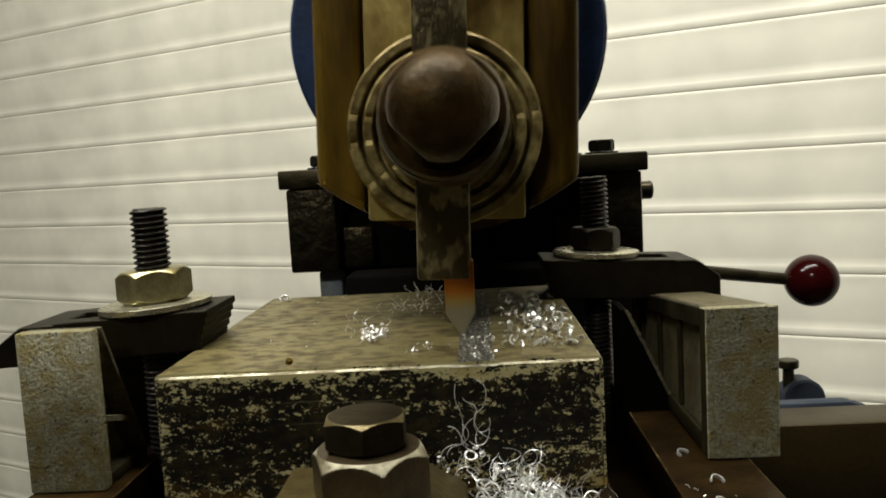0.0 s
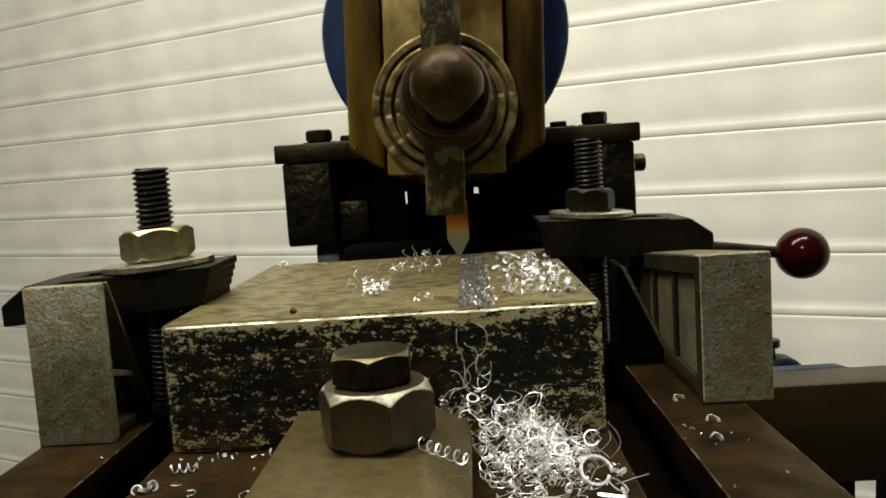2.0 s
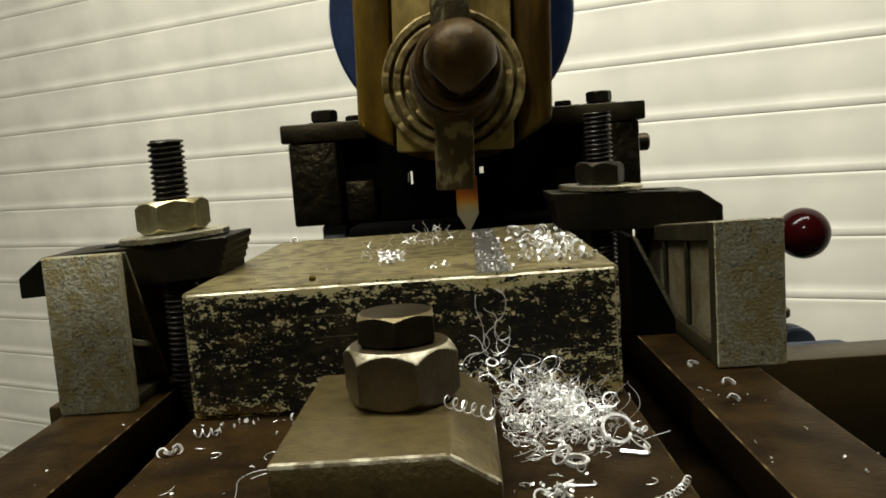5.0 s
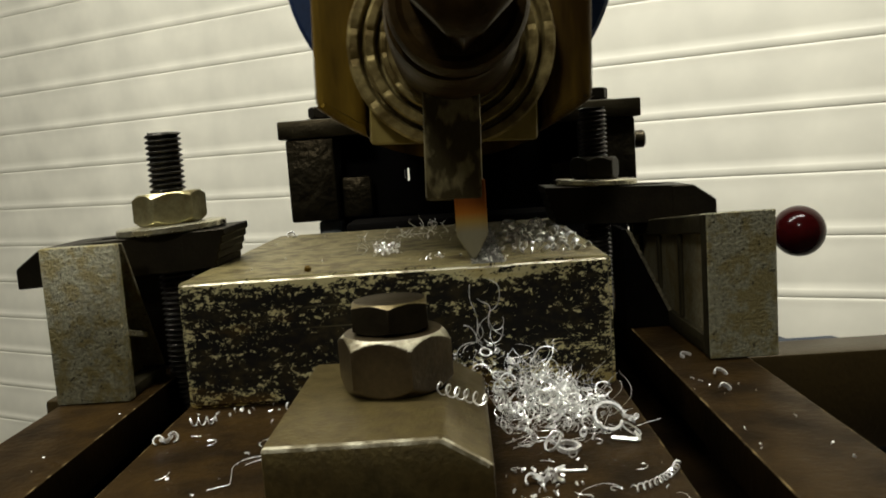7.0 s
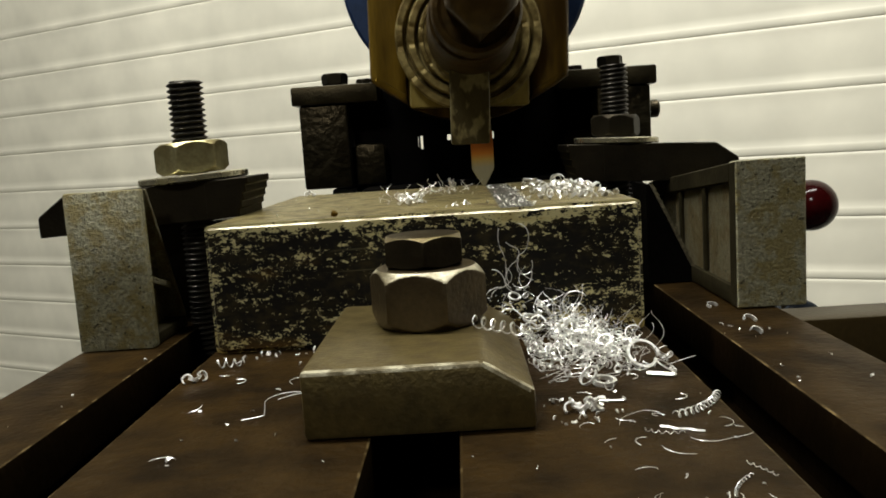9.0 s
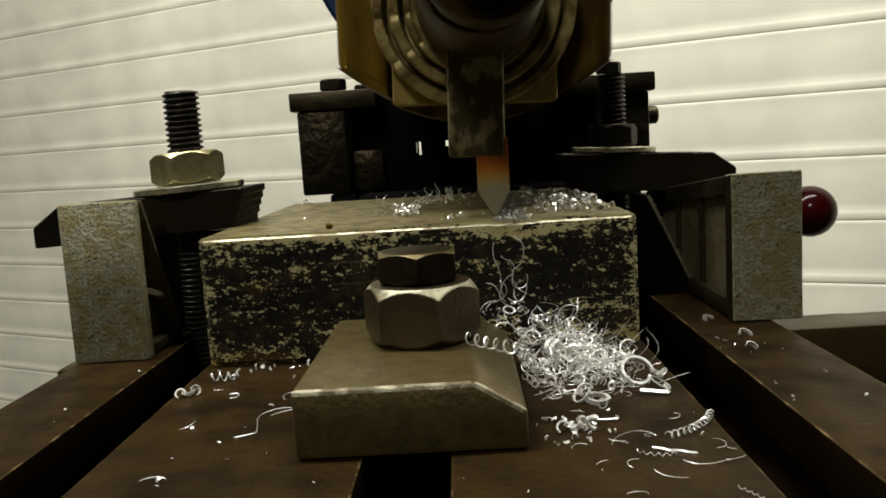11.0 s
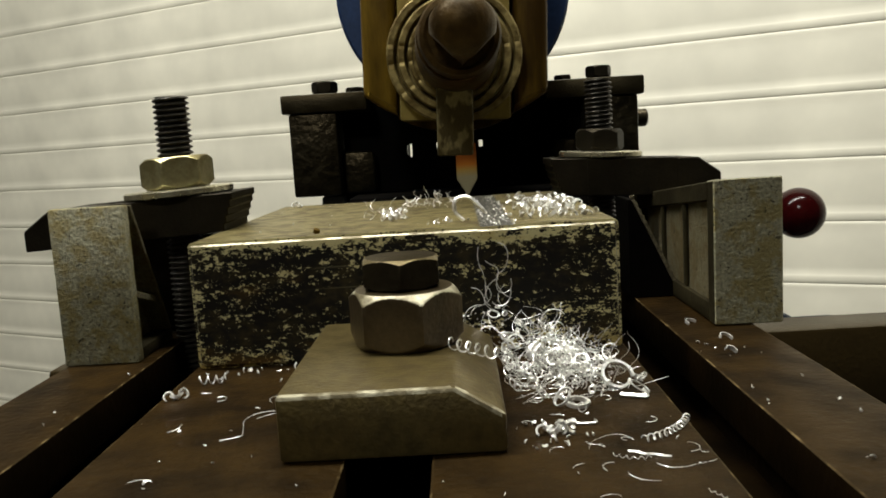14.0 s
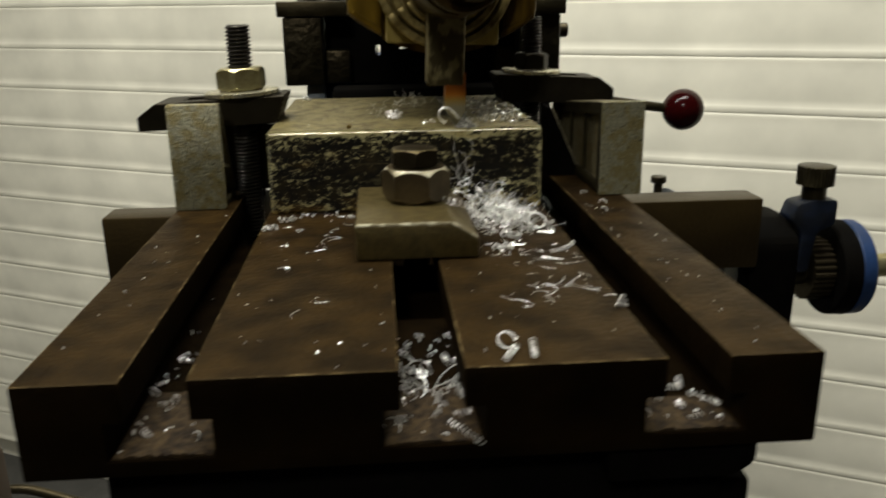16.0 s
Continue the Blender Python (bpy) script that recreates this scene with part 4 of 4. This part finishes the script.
def on_block():
    s = Swarf(5)
    r = s.rnd
    # chunky flakes at one side of the cut, fine curls at the other
    for i in range(70):
        x, y = r.uniform(0.039, 0.0625), 0.012 + 0.09 * r.random() ** 1.2
        s.flake((x, y, BZ), r.uniform(0.0014, 0.0030))
    for i in range(60):
        x, y = r.gauss(0.0515, 0.006), r.gauss(0.042, 0.020)
        if 0.038 < x < 0.0635 and y > 0.008:
            s.ring((x, y, BZ), r.uniform(0.0010, 0.0019), r.uniform(120, 300), r.uniform(0.0008, 0.0016), 0.0003, (r.uniform(-1.2, 1.2), r.uniform(-1.2, 1.2), r.uniform(0, 6.3)))
    for i in range(26):
        x, y = r.gauss(-0.0015, 0.0022), r.gauss(0.033, 0.005)
        s.ring((x, y, BZ + r.uniform(0, 0.0022)), r.uniform(0.0005, 0.0012), r.uniform(150, 500), r.uniform(0.0003, 0.0008), 0.0002, (r.uniform(-1.3, 1.3), r.uniform(-1.3, 1.3), r.uniform(0, 6.3)))
    for i in range(16):
        x, y = r.gauss(-0.003, 0.005), r.gauss(0.044, 0.010)
        s.wire((x, y, BZ), r.uniform(0.003, 0.008), r.choice((-1, 1)) * r.uniform(500, 1200), r.uniform(0, 6.3), 0.00014, 0.0001, r.uniform(0.2, 0.9))
    for i in range(46):
        x, y = r.gauss(0.009, 0.007), r.uniform(0.07, 0.126)
        if x < 0.0245:
            (s.flake((x, y, BZ), r.uniform(0.0005, 0.0012)) if i % 3 == 0 else s.wire((x, y, BZ), r.uniform(0.003, 0.009), r.choice((-1, 1)) * r.uniform(300, 900), r.uniform(0, 6.3), 0.00019, 0.00013, r.uniform(0.2, 1.0)))
    for i in range(14):
        s.flake((r.gauss(0.017, 0.003), r.gauss(0.018, 0.004), BZ), r.uniform(0.0005, 0.0012))
    for i in range(26):
        s.flake((r.uniform(-0.052, 0.02), r.uniform(0.01, 0.125), BZ), r.uniform(0.0004, 0.0009))
    for i in range(130):
        s.flake((r.uniform(GX0 + 0.0004, GX1 + 0.0012), 0.002 + 0.126 * r.random() ** 1.3, GZ), r.uniform(0.0003, 0.0010))
    for x, y in ((-0.0500, 0.121), (-0.0485, 0.119)):
        s.ring((x, y, BZ), 0.0017, 300, 0.0009, 0.0003, (r.uniform(0.4, 1.2), r.uniform(-0.5, 0.5), r.uniform(0, 6.3)))
    return s


tagged(new("swarf_on_block", on_block().mesh("swarf_on_block", M_CHIP)), "bright flakes and curls of swarf scattered on the block", "swarf", kind="stuff")


def on_table():
    s = Swarf(23)
    r = s.rnd
    for i in range(120):
        x, y = r.uniform(-0.10, 0.104), r.uniform(-0.165, 0.0)
        if any(a - 0.002 < x < b + 0.002 for a, b in SLOTS) or (-0.020 < x < 0.029 and y > -0.078):
            continue
        s.flake((x, y, 0.0), r.uniform(0.0003, 0.0010))
    for i in range(30):
        x, y = r.uniform(0.030, 0.064), r.uniform(-0.125, -0.045)
        (s.wire((x, y, 0.0), r.uniform(0.003, 0.008), r.choice((-1, 1)) * r.uniform(300, 800), r.uniform(0, 6.3), 0.00010, 0.00008, 0.15) if i % 3 else s.flake((x, y, 0.0), r.uniform(0.0006, 0.0014)))
    for i in range(8):
        s.wire((r.uniform(-0.052, -0.02), r.uniform(-0.13, -0.01), 0.0), r.uniform(0.004, 0.008), r.choice((-1, 1)) * r.uniform(300, 800), r.uniform(0, 6.3), 0.00011, 0.0001, 0.15)
    # fine wriggling strands in front of the heap
    for i in range(11):
        x, y = r.uniform(0.030, 0.064), r.uniform(-0.128, -0.068)
        if i % 3 == 0:
            s.coil((x, y, 0.0), r.uniform(0.00018, 0.0003), r.uniform(4, 9), r.uniform(0.0011, 0.0018), 0.00010, 0.00008, r.uniform(0, 6.3), r.choice((-1, 1)) * r.uniform(40, 160))
        else:
            s.wire((x, y, 0.0), r.uniform(0.006, 0.014), r.choice((-1, 1)) * r.uniform(100, 350), r.uniform(0, 6.3), 0.00008, 0.00007, 0.1, 2.2)
    for i in range(30):
        s.flake((r.gauss(0.038, 0.004), r.gauss(-0.066, 0.006), 0.0), r.uniform(0.0006, 0.0014))
    # along the foot of the block and on the outer rail of the table
    for i in range(16):
        s.flake((r.uniform(-0.056, -0.02), r.uniform(-0.010, -0.004), 0.0), r.uniform(0.0008, 0.0016))
    for i in range(20):
        s.flake((r.uniform(0.083, 0.104), r.uniform(-0.12, 0.015), 0.0), r.uniform(0.0004, 0.0011))
    return s


tagged(new("swarf_on_table", on_table().mesh("swarf_on_table", M_CHIP)), "small bright steel chips strewn on the table", "swarf", kind="stuff")


def in_slots():
    s = Swarf(31)
    r = s.rnd
    for (a, b), count, y0, y1 in zip(SLOTS, (56, 90, 26), (-0.165, -0.166, -0.164), (-0.03, -0.095, -0.140)):
        for i in range(count):
            x, y = r.uniform(a - 0.003, b + 0.003), r.uniform(y0, y1)
            q = r.random()
            if q < 0.55:
                s.flake((x, y, -0.0222), r.uniform(0.0006, 0.0019))
            elif q < 0.75:
                s.ring((x, y, -0.0222), r.uniform(0.0009, 0.0020), r.uniform(150, 350), r.uniform(0.0003, 0.0007), 0.0002, (r.uniform(-1.2, 1.2), r.uniform(-1.2, 1.2), r.uniform(0, 6.3)))
            else:
                s.coil((x, y, -0.0222), r.uniform(0.0006, 0.0011), r.uniform(2, 5), 0.0012, 0.0003, 0.00015, r.uniform(0, 6.3), r.uniform(-60, 60), 0.2)
    return s


tagged(new("swarf_in_slots", in_slots().mesh("swarf_in_slots", M_CHIP)), "bright swarf lying in the T-slots", "swarf", kind="stuff")


def filings(a, b, y0, y1, seed):
    # thin uneven bed of brown dust, also painting the lit slot floor's open end
    r, nx, ny = random.Random(seed), 22, 26
    bm = bmesh.new()
    rows = []
    for j in range(ny + 1):
        v = j / ny
        row = []
        for i in range(nx + 1):
            u = i / nx
            h = 0.0014 * math.sin(math.pi * u) ** 0.4 * (1 - v) ** 0.7 * r.uniform(0.3, 1.0)
            row.append(bm.verts.new((a + (b - a) * u, y0 + (y1 - y0) * v, -0.02205 + h)))
        rows.append(row)
    for p, q in zip(rows, rows[1:]):
        for i in range(nx):
            bm.faces.new((p[i], p[i + 1], q[i + 1], q[i]))
    low = [bm.verts.new((v.co.x, v.co.y, -0.0221)) for v in rows[0]]
    for i in range(nx):
        bm.faces.new((low[i], low[i + 1], rows[0][i + 1], rows[0][i]))
    return bm


M_DUST = material("lit_brown_filings", (0.050, 0.031, 0.012), (0.014, 0.008, 0.003), 0.6, 0.8, 0.1, 320, 1600, 1.0, spec=0.2, split=(0.38, 0.6))
for k, ((a, b), far) in enumerate(zip(SLOTS, (-0.130, -0.135, -0.148))):
    solo("lit_slot_dust", filings(a - 0.0045, b + 0.0047, -0.1678, far, 40 + k), M_DUST, "thin bed of brown dust, its colour also showing the lit slot floor", "dust", "dust in the slots", "stuff", at=((a + b) / 2, -0.155, -0.0221))


def chip(label, build, at):
    s = Swarf(71)
    build(s)
    ob = new("chip", s.mesh("chip", M_CHIP))
    ob.location = at
    return tagged(ob, label, "metal chip", "loose chips")


LOOSE = (
    ("bold open ring of bright steel swarf on the table", lambda s: s.ring((0, 0, 0), 0.0040, 345, 0.0008, 0.0007, (0.80, 0.15, 0.1), 0.2), (0.0562, -0.0360, 0)),
    ("pointed hook of bright steel swarf on the table", lambda s: s.path((0, 0, 0), -38, ((6.0, 20), (0.6, 95), (4.6, 20)), 0.0008, 0.0006, 0.1), (0.0553, -0.0440, 0)),
    ("thin looped wire of swarf on the table", lambda s: s.ring((0, 0, 0), 0.0026, 400, 0.0003, 0.0002, (0.5, 0.2, 1.0)), (0.0605, -0.0415, 0)),
    ("flat closed ring of bright swarf on the table", lambda s: s.ring((0, 0, 0), 0.0026, 372, 0.0010, 0.0007, (0.12, 0.08, 0)), (0.0448, -0.0490, 0)),
    ("long bent spring of steel swarf on the table", lambda s: s.coil((0, 0, 0), 0.0007, 10.5, 0.0016, 0.00028, 0.00018, 0.77, 50), (0.0604, -0.0690, 0)),
    ("folded strip of bright swarf on the table", lambda s: s.path((0, 0, 0), 215, ((3.2, 10), (0.8, 120), (6.0, 15), (0.8, 95), (1.4, 0)), 0.00045, 0.0003, 0.05), (0.0425, -0.0585, 0)),
    ("cluster of bright chips on the table", lambda s: [s.ring((0.0015 * i - 0.002, 0.0008 * (i % 2), 0), 0.0014, 230, 0.0010, 0.0004, (0.9 - 0.4 * i, 0.3 * i, 1.7 * i)) for i in range(5)], (0.0365, -0.0668, 0)),
    ("zigzag strand of swarf on the table", lambda s: s.path((0, 0, 0), -70, ((1.2, 60), (1.6, -50), (1.4, 60), (2.4, -40), (2.0, 30)), 0.0004, 0.0002), (0.0500, -0.0775, 0)),
    ("small spring of swarf at the foot of the block", lambda s: s.coil((0, 0, 0), 0.0006, 5, 0.0008, 0.0004, 0.0002, -0.3), (-0.0215, -0.0125, 0)),
    ("hooked strip of swarf at the foot of the block", lambda s: s.path((0, 0, 0), 250, ((2.2, 10), (0.8, -110), (1.6, -20)), 0.0006, 0.0003), (-0.0245, -0.0080, 0)),
    ("curved chip leaning at the foot of the block", lambda s: s.ring((0, 0, 0), 0.0042, 85, 0.0006, 0.0003, (1.3, 0, -0.9)), (-0.0178, -0.0045, 0.0015)),
    ("loose coil of swarf lying on the stop plate", lambda s: s.coil((0, 0, 0), 0.0013, 5.5, 0.0030, 0.0004, 0.0002, -0.85), (0.0215, -0.0530, 0.0141)),
    ("curved chip lying on the table edge", lambda s: s.ring((0, 0, 0), 0.0021, 200, 0.0010, 0.0003, (0.3, 0, 0.6)), (0.0905, 0.0230, 0)),
    ("curved chip lying on the table edge", lambda s: s.ring((0, 0, 0), 0.0021, 190, 0.0010, 0.0003, (0.5, 0.2, 0.2)), (0.0942, 0.0005, 0)),
    ("small bright chip lying on the table edge", lambda s: s.ring((0, 0, 0), 0.0018, 160, 0.0013, 0.0003, (0.6, 0.2, 0.2)), (0.0910, -0.0140, 0)),
    ("white clump of chips on the table by the slot", lambda s: [s.ring((0.0012 * i, 0.0006 * i, 0), 0.0013, 260, 0.0009, 0.0003, (0.9 - 0.5 * i, 0.3 * i, 1.7 * i)) for i in range(4)], (-0.0565, -0.0290, 0)),
    ("long wandering wire of swarf on the table", lambda s: s.path((0, 0, 0), 25, ((4.5, 5), (1.0, 70), (8.0, 5), (6.0, -50), (4.0, -45), (3.0, -50), (0.8, -120), (6.0, 35)), 0.00013, 0.00013, 0.0), (-0.0345, -0.0600, 0)),
    ("zigzag curl of swarf on the table", lambda s: s.coil((0, 0, 0), 0.0011, 3.5, 0.0022, 0.0004, 0.0002, 0.1), (-0.0490, -0.0160, 0)),
    ("ring of bright swarf near the table's end", lambda s: s.ring((0, 0, 0), 0.0026, 330, 0.0006, 0.0005, (0.75, 0.1, 0.1)), (0.0245, -0.1560, 0)),
    ("coiled swarf hanging at the table's end", lambda s: s.coil((0, 0, 0), 0.0009, 6, 0.0017, 0.0003, 0.00018, 1.1), (0.0250, -0.1625, 0)),
    ("coiled swarf near the table's end", lambda s: s.coil((0, 0, 0), 0.0009, 7, 0.0017, 0.0003, 0.00018, 1.45), (0.0315, -0.1600, 0)),
    ("stack of bright chips beside the slot", lambda s: [s.ring((0.0006 * i, 0.0016 * i, 0.0007 * i), 0.0042, 75, 0.0011, 0.0004, (0.2, 0, 1.2 + 0.3 * i)) for i in range(3)], (0.0640, -0.1310, 0)),
    ("fine looped strand of swarf on the table", lambda s: s.wire((0, 0, 0), 0.030, 750, 0.6, 0.00022, 0.00015, 0.4, 0.5), (0.0440, -0.1260, 0)),
    ("arched strand of swarf in the slot", lambda s: s.wire((0, 0, 0), 0.026, -110, 1.4, 0.0005, 0.0002, 0.7, 0.1), (0.0050, -0.1450, -0.0200)),
    ("coil of swarf at the mouth of the slot", lambda s: s.coil((0, 0, 0), 0.0009, 9, 0.0016, 0.0003, 0.00018, -1.0), (0.0125, -0.1640, -0.0222)),
    ("tall open loop of swarf in the slot", lambda s: s.ring((0, 0, 0), 0.0052, 330, 0.0005, 0.0003, (1.35, 0.1, 0.4), 0.3), (0.0005, -0.1360, -0.0215)),
    ("crumpled strands of swarf in the slot", lambda s: [s.wire((0.001 * i, 0.0012 * i, 0), 0.014, 420 - 90 * i, 1.1 * i, 0.0004, 0.0002, 0.6) for i in range(5)], (0.0015, -0.1420, -0.0218)),
    ("brown crumb standing on the block's edge", lambda s: s.ring((0, 0, 0), 0.0007, 320, 0.0012, 0.0006, (0.4, 0.3, 0.3)), (-0.0215, 0.0060, BZ)),
)
for words, build, where in LOOSE:
    made = chip(words, build, where)
    if words.startswith("brown"):
        made.data.materials[0] = M_HEAD


def hook(s):
    # an arch that stands on the block, with its tail turned out
    p, a, pts = Vector((0.0026, 0, 0.0)), radians(86), []
    for length, turn in ((4.6, 12), (3.0, 60), (2.4, 65), (2.2, 45), (2.6, 25)):
        for i in range(6):
            pts.append(p.copy())
            a += radians(turn) / 6
            p = p + Vector((math.cos(a), -0.10, math.sin(a))) * (length / 4900)
            p.z = max(p.z, 0.0004)
    s.ribbon(pts, 0.00085, 0.00075)


curl = chip("fresh hooked curl of swarf peeled off by the tool", hook, (0.026, 0.124, BZ))

flung = chip("tight curl of swarf flung off by the tool", lambda s: s.coil((0, 0, 0), 0.0021, 1.8, 0.0022, 0.0008, 0.0003, 0.9), (0.052, 0.080, BZ))

# ---- odds and ends low beside the machine ----


def hose(points, r):
    cu = bpy.data.curves.new("cable", "CURVE")
    cu.dimensions, cu.bevel_depth, cu.bevel_resolution = "3D", r, 3
    sp = cu.splines.new("NURBS")
    sp.points.add(len(points) - 1)
    for p, q in zip(sp.points, points):
        p.co = (*q, 1)
    sp.use_endpoint_u, sp.order_u = True, 4
    ob = new("cable", cu)
    cu.materials.append(M_BLACK)
    return ob


tagged(hose(((-0.85, 0.52, -0.95), (-0.62, 0.50, -0.52), (-0.47, 0.50, -0.431), (-0.41, 0.50, -0.455), (-0.36, 0.50, -0.475), (-0.24, 0.48, -0.50), (-0.10, 0.46, -0.60), (-0.055, 0.44, -0.70)), 0.006), "black rubber machine cable hanging beside the column", "cable")
M_WOOD = material("brown_bench_wood", (0.045, 0.021, 0.006), (0.028, 0.013, 0.004), 0.5, 0.65, 0.0, 14, 160, 0.3, (1, 1, 0.1))
post = thing("wooden_post", (-0.405, 0.32, FLOOR_Z), "brown wooden post beside the machine", "post")
part("upright", box(-0.44, -0.372, 0.29, 0.35, FLOOR_Z, -0.305, 0.004), M_WOOD, post)
part("foot_board", box(-0.50, -0.31, 0.26, 0.38, FLOOR_Z, FLOOR_Z + 0.03, 0.003), M_WOOD, post)
# black block added to fill the dark gap behind the left bracket
solo("step_block", prism([(-0.1000, 0.0003), (-0.0590, 0.0003), (-0.0590, 0.0330), (-0.0640, 0.0330), (-0.0640, 0.0342), (-0.0960, 0.0342), (-0.0960, 0.0320), (-0.1000, 0.0320)], "y", 0.0530, 0.0740, 0.0004), M_OXIDE,
     "black block filling the dark gap under the strap", "step block", at=(-0.0695, 0.0635, 0))


def ram_place(t):
    """Where the ram stands along its slide at t seconds: a crank stroke with a slower push."""
    p = 2 * math.pi * t / 1.32475
    return 0.0946 - 0.04187 * math.cos(p) - 0.06613 * math.sin(p) + 0.0045 * math.cos(2 * p) + 0.0046 * math.sin(2 * p)


def motions():
    o = shaper.location
    # the fresh curl is pushed along the cut by the tool, then stands at the edge
    rows = [(0, 0.0470, 0.098, 30, -84, 0), (11.45, 0.0470, 0.098, 30, -84, 0), (11.7, 0.0280, 0.094, 0, -40, 0), (11.8, 0.0270, 0.064, 0, -20, 0), (12.0, 0.0262, 0.009, 0, -5, -5), (12.2, 0.0222, 0.003, 0, 0, -15),
            (12.4, 0.0268, 0.004, 5, 0, 0), (13.2, 0.0268, 0.004, 5, 0, 0), (13.4, 0.0262, 0.004, -5, 0, -22), (13.6, 0.0258, 0.004, -10, 0, -40), (16, 0.0258, 0.004, -10, 0, -40)]
    walk(curl, [(t, pose(x, y, BZ + 0.0003 - 0.00004 * tip, lie, tip, turn)) for t, x, y, turn, lie, tip in rows])
    # an earlier curl rides before the tool, then tumbles into the heap
    rows = [(0, 0.0520, 0.080, BZ, 0), (10.25, 0.0520, 0.080, BZ, 0), (10.5, 0.0290, 0.070, BZ + 0.0002, 40), (10.7, 0.0200, 0.020, BZ + 0.001, 90), (10.8, 0.0130, 0.010, BZ + 0.004, 150),
            (10.9, 0.0220, -0.018, 0.030, 210), (11.0, 0.0380, -0.026, 0.004, 250), (16, 0.0380, -0.026, 0.004, 250)]
    walk(flung, [(t, pose(x, y, z, 0, 0, turn)) for t, x, y, z, turn in rows])
    # the feed crank rocks once a stroke
    walk(feed_crank, [(i / 10, pose(-o.x + 0.0050 * math.cos(2 * math.pi * (i / 10 - 1.20) / 1.32475), -o.y, -o.z + 0.0062 * math.cos(2 * math.pi * (i / 10 - 1.08) / 1.32475))) for i in range(161)])
    # its slide is a little askew to the table
    walk(ram, [(i / 10, pose(-o.x + 0.014 * (0.155 - ram_place(i / 10)), ram_place(i / 10) - o.y, -o.z)) for i in range(161)])


motions()
